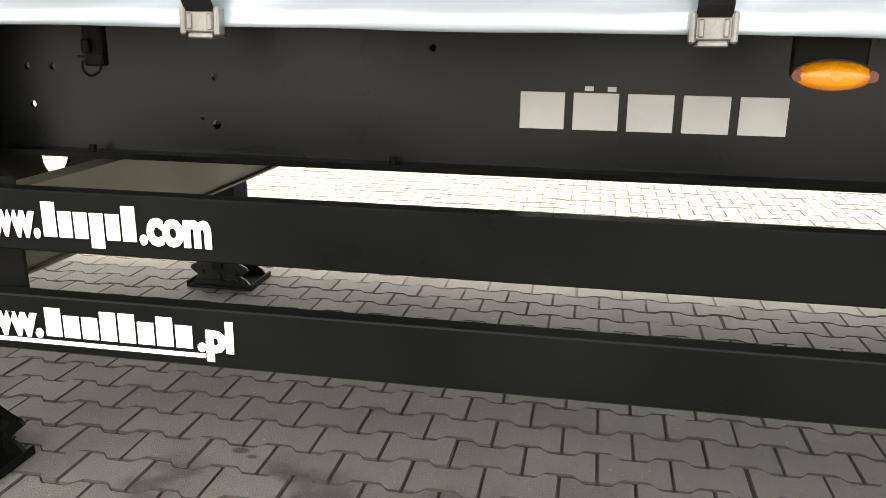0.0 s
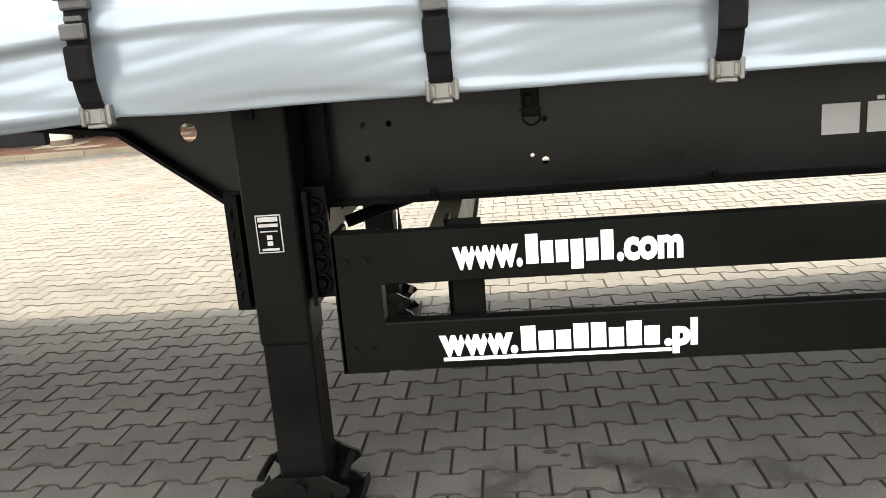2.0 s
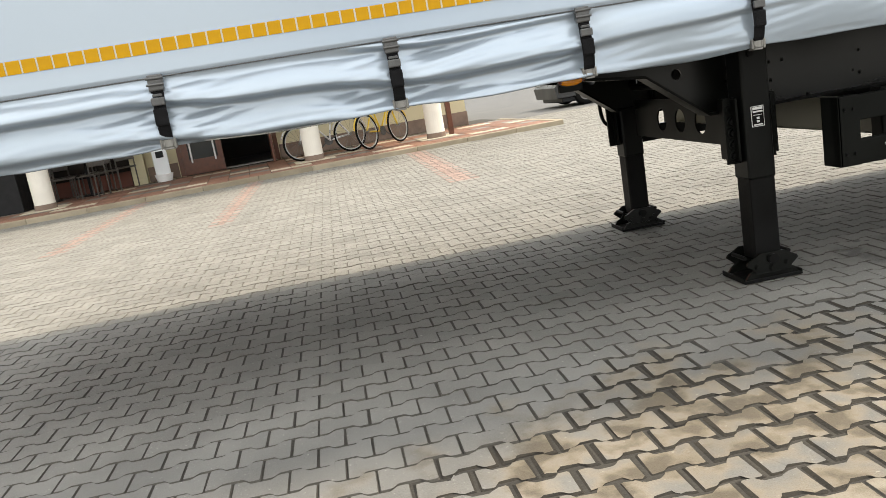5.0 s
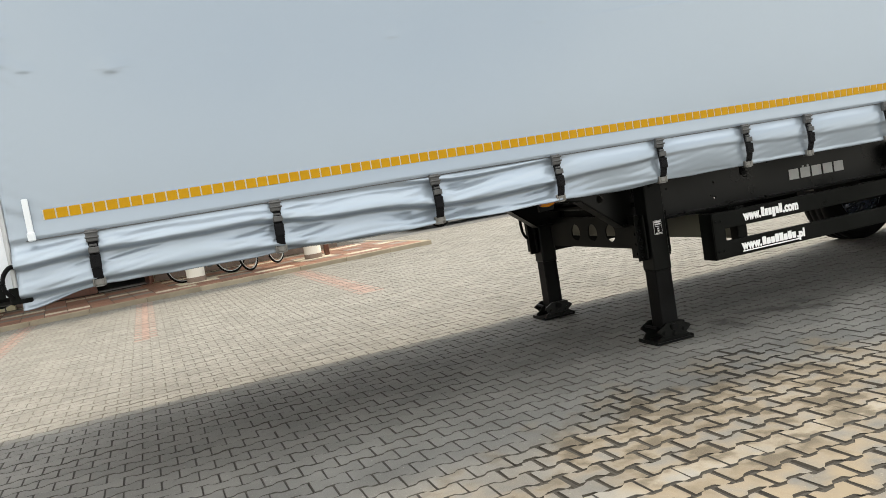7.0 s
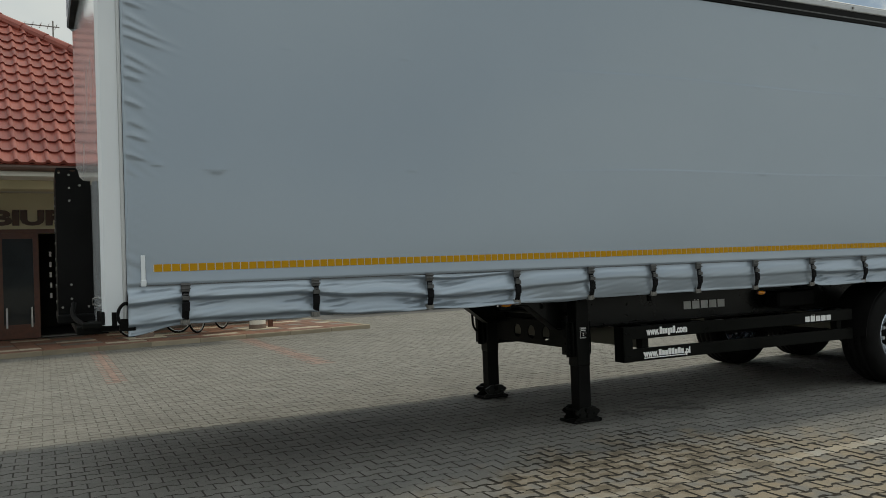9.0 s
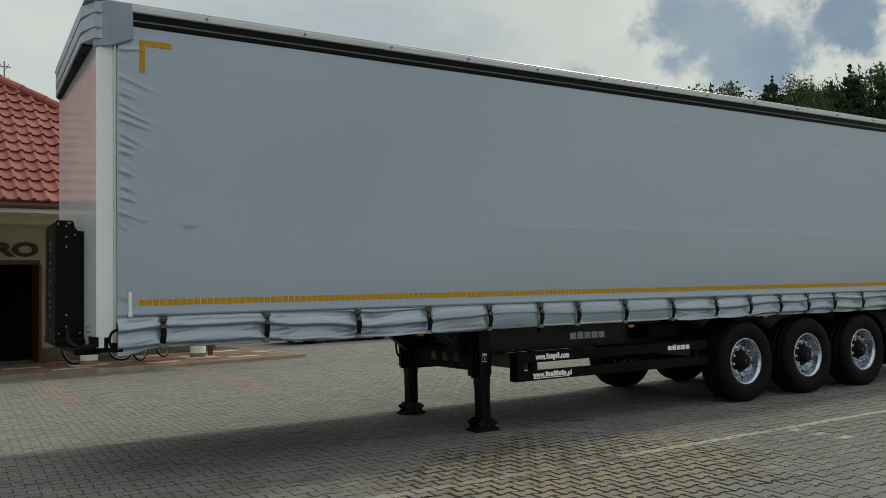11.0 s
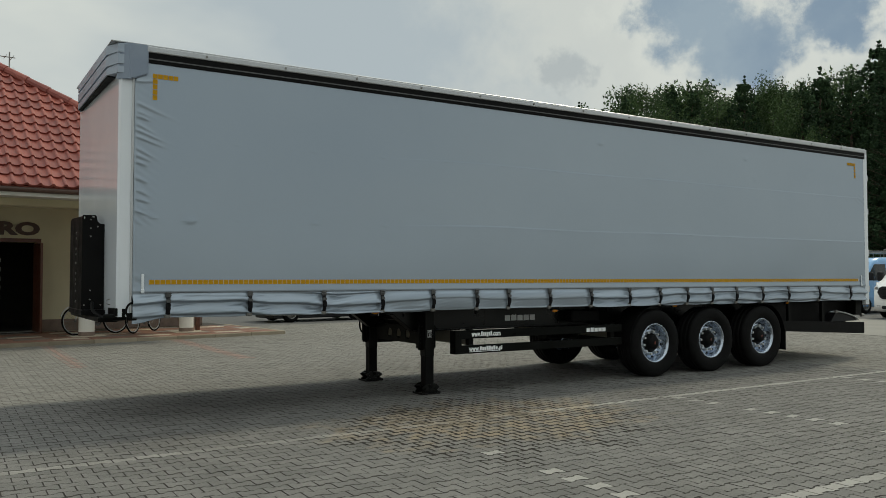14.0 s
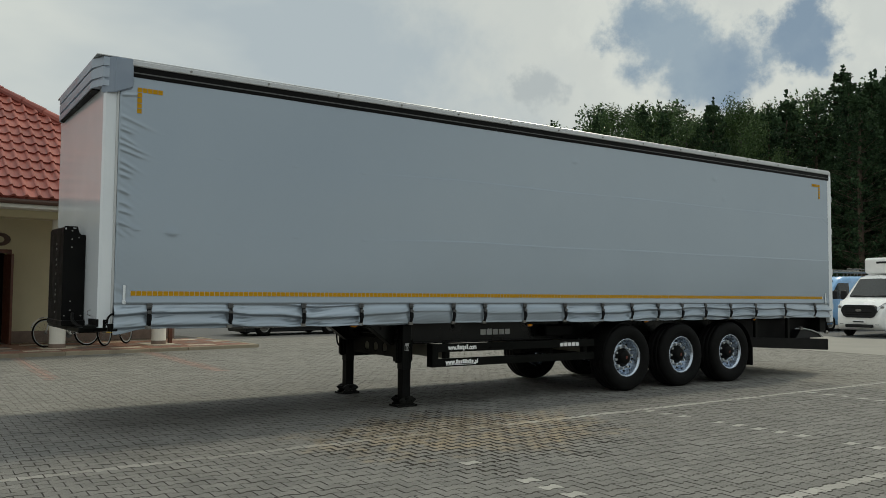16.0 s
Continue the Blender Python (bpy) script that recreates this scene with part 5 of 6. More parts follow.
def tile_points():
    """One roll-and-pan tile: across u, along v, height."""
    cols = [(0.0, 0.030), (0.07, 0.056), (0.17, 0.066), (0.27, 0.056), (0.36, 0.016), (0.5, 0.006), (0.76, 0.0), (0.92, 0.010), (1.02, 0.032)]
    vs, fs = [], []
    for v, up in ((0.0, 0.045), (1.08, 0.0)):
        vs += [(u * TILE_W, v * TILE_L, h + up) for u, h in cols]
    k = len(cols)
    vs += [(u * TILE_W, 0.0, h + 0.045) for u, h in cols]
    vs += [(u * TILE_W, 0.012, h * 0.6 - 0.01) for u, h in cols]
    fs += [(i, i + 1, k + i + 1, k + i) for i in range(k - 1)]
    fs += [(3 * k + i, 3 * k + i + 1, 2 * k + i + 1, 2 * k + i) for i in range(k - 1)]
    return vs, fs
tvs, tfs = tile_points()
tile_me = bpy.data.meshes.new("roof_tile")
tile_me.from_pydata(tvs, [], tfs)
tile_me.polygons.foreach_set("use_smooth", [True] * len(tfs))
slope = Matrix.Rotation(PITCH, 4, "X")
rest_v, rest_f = [], []
count = 0
for r in range(int(RIDGE / math.cos(PITCH) / TILE_L)):
    d = r * TILE_L * math.cos(PITCH)
    for c in range(-52, 40):
        x = c * TILE_W - 3.0
        if x < -16.8 or x + TILE_W > HIP_X - HIP_RUN * d - 0.05:
            continue
        m = Matrix.Translation(roof_at(x + random.uniform(-0.004, 0.004), d, 0.012 + random.uniform(0, 0.004))) @ slope
        if -2.6 < x < 2.4 and count < 300:
            put("roof_tile", tile_me, M_TILE, roof, m=m)
            count += 1
        else:
            b = len(rest_v)
            rest_v += [tuple(m @ Vector(p)) for p in tvs]
            rest_f += [tuple(b + i for i in f) for f in tfs]
me = bpy.data.meshes.new("tile_field")
me.from_pydata(rest_v, [], rest_f)
tagged(put("tile_field", me, M_TILE_STUFF, roof, "the other red roof tiles", smooth=True), kind="stuff")
hip = bmesh.new()
for k in range(16):
    a, b = k / 16, (k + 1.15) / 16
    p = [roof_at(HIP_X - HIP_RUN * RIDGE * s, RIDGE * s, 0.06) for s in (a, b)]
    rod(hip, p[0], p[1], 0.13, 0.11, seg=10)
part("hip_tiles", hip, M_TILE_STUFF, roof, "rounded red hip tiles")
ant = bmesh.new()
bx, by, bz = 0.0, 17.3, 7.05
rod(ant, (bx, by, bz - 0.6), (bx, by, bz + 1.0), 0.02, seg=6)
for k in range(2):
    rod(ant, (bx - 0.7, by, bz + 0.5 + 0.35 * k), (bx + 0.15, by, bz + 0.5 + 0.35 * k), 0.015, seg=6)
    for j in range(5):
        rod(ant, (bx - 0.65 + 0.18 * j, by - 0.25, bz + 0.5 + 0.35 * k), (bx - 0.65 + 0.18 * j, by + 0.25, bz + 0.5 + 0.35 * k), 0.008, seg=5)
part("aerial", ant, M_STEEL, office, "metal television aerial")


# ---- things on the terrace ----
def bicycle(x, y, turn, lean, frame_mat, label):
    b = thing("bicycle", label, "bicycle", "bicycles by the wall", m=Matrix.Translation((x, y, TERRACE)) @ Matrix.Rotation(radians(turn), 4, "Z") @ Matrix.Rotation(radians(lean), 4, "X") @ Matrix.Scale(1.08, 4))
    for cx in (-0.52, 0.52):
        w = new("wheel")
        w.parent = b
        w.matrix_basis = Matrix.Translation((cx, 0, 0.345))
        ty = bmesh.new()
        lathe(ty, [(0.322 + 0.02 * math.cos(k * math.tau / 8), 0.02 * math.sin(k * math.tau / 8)) for k in range(8)], 40, True)
        part("tyre", ty, M_RUBBER, w, smooth=True)
        part("rim", lathe(bmesh.new(), [(0.302, -0.012), (0.302, 0.012), (0.288, 0.01), (0.288, -0.01)], 36, True), M_ALU, w)
        sp = bmesh.new()
        for k in range(18):
            a = k * math.tau / 18
            rod(sp, (0.02 * math.cos(a + 1), 0.02 * (-1) ** k, 0.02 * math.sin(a + 1)), (0.29 * math.cos(a), 0, 0.29 * math.sin(a)), 0.0022, seg=4)
        rod(sp, (0, -0.05, 0), (0, 0.05, 0), 0.018, seg=8)
        part("spokes", sp, M_STEEL, w)
    fr = bmesh.new()
    seat, bb, head, rear, fork = (-0.2, 0, 0.78), (-0.08, 0, 0.3), (0.36, 0, 0.82), (-0.52, 0, 0.345), (0.52, 0, 0.345)
    for p, q in ((seat, bb), (bb, head), (seat, (0.34, 0, 0.88)), (seat, rear), (bb, rear), ((0.34, 0, 0.92), fork), (seat, (-0.24, 0, 0.95))):
        rod(fr, p, q, 0.017, seg=8)
    part("frame", fr, frame_mat, b, "painted steel tubing")
    part("saddle", boxed(-0.37, -0.12, -0.07, 0.07, 0.94, 0.99, 0.02, 2), M_DARK, b)
    part("handlebar", pipe(bmesh.new(), [(0.2, -0.3, 0.98), (0.32, -0.22, 1.0), (0.36, 0, 1.0), (0.32, 0.22, 1.0), (0.2, 0.3, 0.98)], 0.013), M_STEEL, b)
    cr = rod(bmesh.new(), (-0.08, -0.06, 0.3), (-0.08, -0.05, 0.3), 0.09, seg=16)
    part("chainring", cr, M_DARK_STEEL, b)
    part("crank", rod(bmesh.new(), (-0.08, -0.09, 0.3), (0.06, -0.09, 0.2), 0.012, seg=6), M_DARK_STEEL, b)
    part("crank", rod(bmesh.new(), (-0.08, 0.09, 0.3), (-0.22, 0.09, 0.4), 0.012, seg=6), M_DARK_STEEL, b)
    for cx in (-0.52, 0.52):
        mg = bmesh.new()
        pts = [(cx + 0.37 * math.cos(radians(a)), 0, 0.345 + 0.37 * math.sin(radians(a))) for a in range(20, 171, 15)]
        part("mudguard", pipe(mg, pts, 0.014, 5), frame_mat, b)
    return b


M_SILVER_BIKE = surface("silver_bicycle_paint", (0.5, 0.5, 0.5), (0.65, 0.65, 0.65), rough=0.3, metal=0.4)
M_YELLOW_BIKE = surface("yellow_bicycle_paint", (0.55, 0.38, 0.02), (0.7, 0.5, 0.04), rough=0.35)
bicycle(1.77, 13.75, 202, 5, M_SILVER_BIKE, "white and silver bicycle standing behind a column")
bicycle(3.0, 13.9, 50, -5, M_YELLOW_BIKE, "yellow bicycle with black tyres on the terrace")
post = thing("timber_post", "short orange-brown timber post beside a white column", "post", m=pose(4.38, 13.75, TERRACE, 0, 0, 5))
part("shaft", boxed(-0.05, 0.05, -0.05, 0.05, 0.0, 1.1, 0.006), M_WOOD, post)


M_CHAIR = surface("grey_brown_woven_plastic", (0.05, 0.043, 0.038), (0.095, 0.082, 0.072), rough=0.45, scale=20, grain=200, bump=0.2)


def cafe_chair(m):
    c = thing("terrace_chair", "dark grey-brown slender chair on the terrace", "chair", "terrace chairs", m=m)
    part("seat", boxed(-0.21, 0.21, -0.21, 0.21, 0.43, 0.46, 0.01), M_CHAIR, c)
    part("backrest", boxed(-0.2, 0.2, 0.19, 0.215, 0.6, 0.85, 0.01), M_CHAIR, c)
    for x in (-0.19, 0.19):
        part("leg", rod(bmesh.new(), (x, -0.19, 0.0), (x, -0.18, 0.43), 0.015, seg=8), M_CHAIR, c)
        part("leg", rod(bmesh.new(), (x, 0.21, 0.0), (x, 0.2, 0.85), 0.015, seg=8), M_CHAIR, c)
    return c
first = cafe_chair(pose(-4.5, 14.2, TERRACE, 0, 0, 20))
for x, y, a in ((-4.3, 15.0, 200), (-3.7, 14.4, 100), (-3.3, 15.2, 250), (-4.9, 15.1, 170), (-2.9, 14.6, 30), (-2.62, 15.25, 190), (-3.9, 15.35, 160), (-3.05, 14.1, 340)):
    copy_thing(first, pose(x, y, TERRACE, 0, 0, a))
def cafe_table(m):
    c = thing("terrace_table", "round dark metal table on the terrace", "table", "terrace tables", m=m)
    part("tabletop", rod(bmesh.new(), (0, 0, 0.71), (0, 0, 0.74), 0.36, seg=28), M_DARK, c)
    part("stem", rod(bmesh.new(), (0, 0, 0.02), (0, 0, 0.71), 0.03, seg=10), M_DARK, c)
    part("foot", rod(bmesh.new(), (0, 0, 0.0), (0, 0, 0.02), 0.24, 0.2, seg=20), M_DARK, c)
    return c
tb = cafe_table(pose(-4.1, 14.6, TERRACE))
copy_thing(tb, pose(-3.3, 14.7, TERRACE))
# dark sheet behind the chairs: the recess's deep shade put into its colour
screen = tagged(part("screen_wall", boxed(-8.6, -2.62, 15.85, 15.95, TERRACE, 3.3, 0.01), surface("deep_shade_brown", (0.009, 0.006, 0.005), (0.024, 0.015, 0.011), rough=0.8, scale=4, grain=60, bump=0.2)), "dark brown sheet standing for the deep shade behind the chairs", "wall", kind="structure")
screen.matrix_basis = TURNED
M_KICK = surface("red_brown_boards", (0.09, 0.03, 0.02), (0.15, 0.05, 0.032), rough=0.7, scale=4, grain=60, bump=0.2)
for k in range(5):
    part("kick_board", boxed(-8.6 + 1.196 * k, -7.41 + 1.196 * k, 15.815, 15.848, TERRACE + 0.004, TERRACE + 0.34, 0.006), M_KICK, screen, "red-brown board along the foot of the dark sheet")

bin_ = thing("ashtray_stand", "light grey outdoor ashtray stand with a black slot", "ashtray stand", m=pose(-1.86, 15.2, TERRACE, 0, 0, 8))
part("body", boxed(-0.16, 0.16, -0.13, 0.13, 0.05, 0.82, 0.03, 2), M_WHITE, bin_)
part("slot", boxed(-0.08, 0.08, -0.14, -0.125, 0.52, 0.66, 0.004), M_DARK, bin_, "black slot")
part("bowl", rod(bmesh.new(), (0, -0.05, 0.0), (0, -0.05, 0.16), 0.16, 0.2, seg=20), M_LETTER, bin_, "white bowl")


def leaf_cloud(name, spots, size, material, parent, per, rng, droop=0.0, label="", corners=4):
    """Many small crossed leaf cards gathered round the given spots (centre, radius)."""
    cen = np.repeat(np.array([s[0] for s in spots]), per, axis=0)
    rad = np.repeat(np.array([s[1] for s in spots]), per, axis=0)
    n = len(cen)
    d = rng.normal(size=(n, 3))
    d /= np.linalg.norm(d, axis=1, keepdims=True)
    p = cen + d * rad * rng.uniform(0.35, 1.0, (n, 1)) ** 0.6
    p[:, 2] -= droop * rng.uniform(0, 1, n) * rad[:, 0]
    u = rng.normal(size=(n, 3))
    u /= np.linalg.norm(u, axis=1, keepdims=True)
    w = np.cross(u, rng.normal(size=(n, 3)))
    w /= np.linalg.norm(w, axis=1, keepdims=True)
    s = size * rng.uniform(0.5, 1.3, (n, 1))
    c = corners
    quad = np.stack([p - u * s, p + w * s * (0.55 if c == 4 else 1.1), p + u * s, p - w * s * 0.55][:c], axis=1).reshape(-1, 3)
    me = bpy.data.meshes.new(name)
    me.vertices.add(c * n)
    me.vertices.foreach_set("co", quad.ravel())
    me.loops.add(c * n)
    me.loops.foreach_set("vertex_index", np.arange(c * n, dtype=np.int32))
    me.polygons.add(n)
    me.polygons.foreach_set("loop_start", np.arange(0, c * n, c, dtype=np.int32))
    me.update(calc_edges=True)
    return put(name, me, material, parent, label)


RNG = np.random.default_rng(5)
tall = thing("planter", "tall square black planter on the terrace", "planter", "black planters", m=pose(-4.55, 13.5, TERRACE))
part("tub", boxed(-0.38, 0.38, -0.3, 0.3, 0.0, 0.78, 0.01), M_DARK, tall)
leaf_cloud("plant", [((0.2 * k - 0.2, 0, 0.86), np.array([0.18])) for k in range(3)], 0.05, M_THUJA, tall, 160, RNG)
low_p = thing("planter", "low black planter with green shrubs", "planter", "black planters", m=pose(-5.42, 13.6, TERRACE))
part("tub", boxed(-0.45, 0.45, -0.3, 0.3, 0.0, 0.34, 0.01), M_DARK, low_p)
leaf_cloud("plant", [((0.2 * k - 0.4, 0, 0.45), np.array([0.2])) for k in range(5)], 0.05, M_THUJA, low_p, 200, RNG)
for hx in (-6.6, -8.6, -10.6):
    hd = thing("hedge", "clipped green hedge beyond the terrace", "hedge", "hedges", m=pose(hx, 15.1, 0.05))
    leaf_cloud("leaves", [((a, b, c), np.array([0.34])) for a in np.arange(-0.95, 1.0, 0.32) for b in (-0.25, 0.25) for c in (0.3, 0.7, 1.1)], 0.07, M_THUJA, hd, 90, RNG)
    part("stem", rod(bmesh.new(), (0, 0, 0), (0, 0, 0.8), 0.04, seg=6), M_BARK, hd)


# ---- vehicles behind the yard ----
def wheel_set(parent, xs, half, r):
    for x in xs:
        for s in (-1, 1):
            w = new("wheel")
            w.parent = parent
            w.matrix_basis = Matrix.Translation((x, s * (half - 0.1), r)) @ Matrix.Rotation(0 if s < 0 else math.pi, 4, "Z")
            part("tyre", lathe(bmesh.new(), [(r * 0.6, -0.1), (r * 0.9, -0.11), (r, -0.07), (r, 0.07), (r * 0.9, 0.11), (r * 0.6, 0.1)], 28), M_RUBBER, w, smooth=True)
            part("rim", lathe(bmesh.new(), [(r * 0.62, -0.1), (r * 0.55, -0.08), (r * 0.5, -0.03), (r * 0.2, -0.05), (0.001, -0.06)], 24), M_STEEL, w)


def loft(profile, sections, tuck):
    """A vehicle body: side outline (x, z) lofted across y; tuck(y share, z) narrows it."""
    bm = bmesh.new()
    rows = []
    for s in sections:
        rows.append([bm.verts.new((x, s[0] * tuck(x, z), z * s[1] + s[2])) for x, z in profile])
    n = len(profile)
    for a, b in zip(rows, rows[1:]):
        for i in range(n):
            bm.faces.new((a[i], a[(i + 1) % n], b[(i + 1) % n], b[i]))
    bm.faces.new(rows[0][::-1])
    bm.faces.new(rows[-1])
    return bm


def van(m, front_mat, label, box_body, rack):
    """A delivery van, nose towards -x."""
    v = thing("van", label, "van", "parked vans", m=m @ Matrix.Scale(0.95, 4))
    nose = [(-2.62, 0.26), (-2.8, 0.36), (-2.86, 0.56), (-2.84, 0.8), (-2.76, 1.06), (-2.62, 1.24), (-2.3, 1.4), (-1.98, 1.52), (-1.6, 1.9), (-1.26, 2.22), (-1.05, 2.34), (-0.7, 2.42)]
    tail = [(0.0, 2.42), (0.0, 0.4), (-1.0, 0.3)] if box_body else [(2.6, 2.5), (2.82, 2.4), (2.88, 2.0), (2.88, 0.4), (2.0, 0.3)]
    def tuck(x, z):
        return 1.0 - 0.13 * soft((z - 1.3) / 1.2) - 0.2 * soft((-2.2 - x) / 0.75) ** 2
    bm = loft(nose + tail, [(-1.0, 0.86, 0.1), (-0.97, 0.94, 0.04), (-0.9, 0.985, 0.01), (-0.7, 1.0, 0.0), (0.7, 1.0, 0.0), (0.9, 0.985, 0.01), (0.97, 0.94, 0.04), (1.0, 0.86, 0.1)], tuck)
    part("body", bm, front_mat, v, smooth=True)
    def skin(pts, off, mat, nm, lab="", parent=None):
        b2 = bmesh.new()
        f = b2.faces.new([b2.verts.new(p) for p in pts])
        ex = bmesh.ops.extrude_face_region(b2, geom=[f])["geom"]
        bmesh.ops.translate(b2, verts=[g for g in ex if isinstance(g, bmesh.types.BMVert)], vec=off)
        return part(nm, b2, mat, parent or v, lab)
    glass = skin([(-1.99, -0.78, 1.53), (-2.0, 0.0, 1.54), (-1.99, 0.78, 1.53), (-1.27, 0.72, 2.21), (-1.25, 0.0, 2.23), (-1.27, -0.72, 2.21)], (-0.02, 0, 0.025), M_CAR_GLASS, "windscreen", "dark windscreen")
    for s in (-1, 1):
        skin([(-2.03, s * 0.1, 1.55), (-2.03, s * 0.62, 1.55), (-1.99, s * 0.62, 1.585), (-1.99, s * 0.1, 1.56)], (-0.015, 0, 0.02), M_DARK, "wiper", "black wiper", glass)
        skin([(-1.72, s * 0.955, 1.42), (-0.5, s * 0.965, 1.42), (-0.5, s * 0.895, 2.12), (-1.18, s * 0.89, 2.12), (-1.5, s * 0.925, 1.78)], (0, s * 0.03, 0), M_CAR_GLASS, "side_window", "dark side window")
        lamp = skin([(-2.78, s * 0.6, 1.0), (-2.62, s * 0.86, 1.02), (-2.3, s * 0.955, 1.26), (-2.36, s * 0.93, 1.38), (-2.6, s * 0.8, 1.28), (-2.74, s * 0.64, 1.12)], (-0.05, s * 0.02, 0.0), M_LAMP_CLEAR, "headlamp", "clear swept-back headlamp")
        part("reflector", rod(bmesh.new(), (-2.68, s * 0.8, 1.13), (-2.72, s * 0.81, 1.13), 0.06, seg=12), M_STEEL, lamp)
        mirror = part("mirror", boxed(-1.82, -1.68, s * 1.14 - 0.11, s * 1.14 + 0.11, 1.42, 1.78, 0.05, 3), M_DARK, v, "black door mirror")
        part("mirror_arm", rod(bmesh.new(), (-1.72, s * 0.9, 1.48), (-1.74, s * 1.08, 1.5), 0.03, seg=8), M_DARK, mirror)
        part("fog_lamp", boxed(-2.84, -2.7, s * 0.66 - 0.1, s * 0.66 + 0.1, 0.46, 0.56, 0.03, 2), M_DARK, v)
    g = plate(bmesh.new(), [(-0.68, 1.0), (-0.6, 1.17), (-0.5, 1.22), (0.5, 1.22), (0.6, 1.17), (0.68, 1.0), (0.58, 0.8), (0.48, 0.74), (-0.48, 0.74), (-0.58, 0.8)], [], yz(-2.885), (0.2, 0, 0))
    gr = part("grille", g, M_DARK, v, "black grille")
    part("badge", plate(bmesh.new(), ring_pts(0, 1.02, 0.11, 0.05, seg=20), [], yz(-2.9), (0.012, 0, 0)), M_STEEL, gr, "oval maker's badge")
    for z in (0.84, 0.93, 1.1):
        part("grille_bar", boxed(-2.895, -2.884, -0.5, 0.5, z, z + 0.018, 0.003), M_BLACK, gr)
    part("bumper_slot", boxed(-2.9, -2.7, -0.52, 0.52, 0.37, 0.49, 0.03, 2), M_DARK, v)
    p = part("number_plate", boxed(-2.91, -2.87, -0.26, 0.26, 0.53, 0.64, 0.004), M_LETTER, v)
    part("plate_bar", boxed(-2.914, -2.909, -0.2, 0.2, 0.56, 0.61), M_DARK, p)
    if box_body:
        part("cargo_box", boxed(0.03, 3.4, -1.05, 1.05, 0.55, 2.85, 0.05, 3), M_VAN_WHITE, v, "white cargo box")
        cool = part("cooling_unit", boxed(-0.8, 0.02, -0.8, 0.8, 2.45, 3.1, 0.12, 4), M_VAN_WHITE, v, "white rounded cooling unit over the cab")
        part("unit_stripe", boxed(-0.812, -0.795, -0.2, 0.3, 2.86, 2.94, 0.004), M_DARK, cool)
    if rack:
        bm = bmesh.new()
        for y in (-0.8, 0.8):
            rod(bm, (-0.4, y, 2.64), (2.7, y, 2.64), 0.02, seg=8)
            rod(bm, (-0.4, y, 2.76), (2.7, y, 2.76), 0.02, seg=8)
        for x in np.arange(-0.4, 2.8, 0.5):
            rod(bm, (x, -0.8, 2.64), (x, 0.8, 2.64), 0.018, seg=6)
            for y in (-0.8, 0.8):
                rod(bm, (x, y, 2.42), (x, y, 2.76), 0.018, seg=6)
        part("roof_rack", bm, M_STEEL, v, "steel ladder roof rack")
    wheel_set(v, (-1.85, 1.75), 0.98, 0.36)
    return v


van(pose(29.7, 6.95, 0, 0, 0, 2), M_VAN_WHITE, "white delivery van with black grille and cooling unit", True, False)
van(pose(32.1, 10.6, 0, 0, 0, -6), M_VAN_BLUE, "pale blue panel van with a steel roof rack", False, True)

car = thing("car", "low dark parked car beyond the terrace", "car", m=pose(9.9, 18.6, 0, 0, 0, 4))
prof = [(-2.1, 0.25), (-2.15, 0.55), (-1.9, 0.8), (-1.0, 0.92), (-0.5, 1.38), (0.9, 1.4), (1.6, 0.98), (2.1, 0.9), (2.15, 0.4), (1.9, 0.25)]
bm = loft(prof, [(-0.85, 0.92, 0.04), (-0.78, 1.0, 0.0), (0.78, 1.0, 0.0), (0.85, 0.92, 0.04)], lambda x, z: 1.0 - 0.15 * soft((z - 0.85) / 0.5))
part("body", bm, M_CAR_DARK, car)
for s in (-1, 1):
    b2 = plate(bmesh.new(), [(-0.85, 0.95), (1.3, 0.98), (0.8, 1.32), (-0.45, 1.3)], [], xz(s * 0.765), (0, s * 0.03, 0))
    part("side_window", b2, M_CAR_GLASS, car)
    part("lamp", boxed(-2.12, -1.95, s * 0.62 - 0.15, s * 0.62 + 0.15, 0.6, 0.74, 0.03), M_LAMP_CLEAR, car)
part("underbody", boxed(-1.95, 1.95, -0.78, 0.78, 0.13, 0.4, 0.03), M_DARK, car)
wheel_set(car, (-1.3, 1.3), 0.86, 0.31)


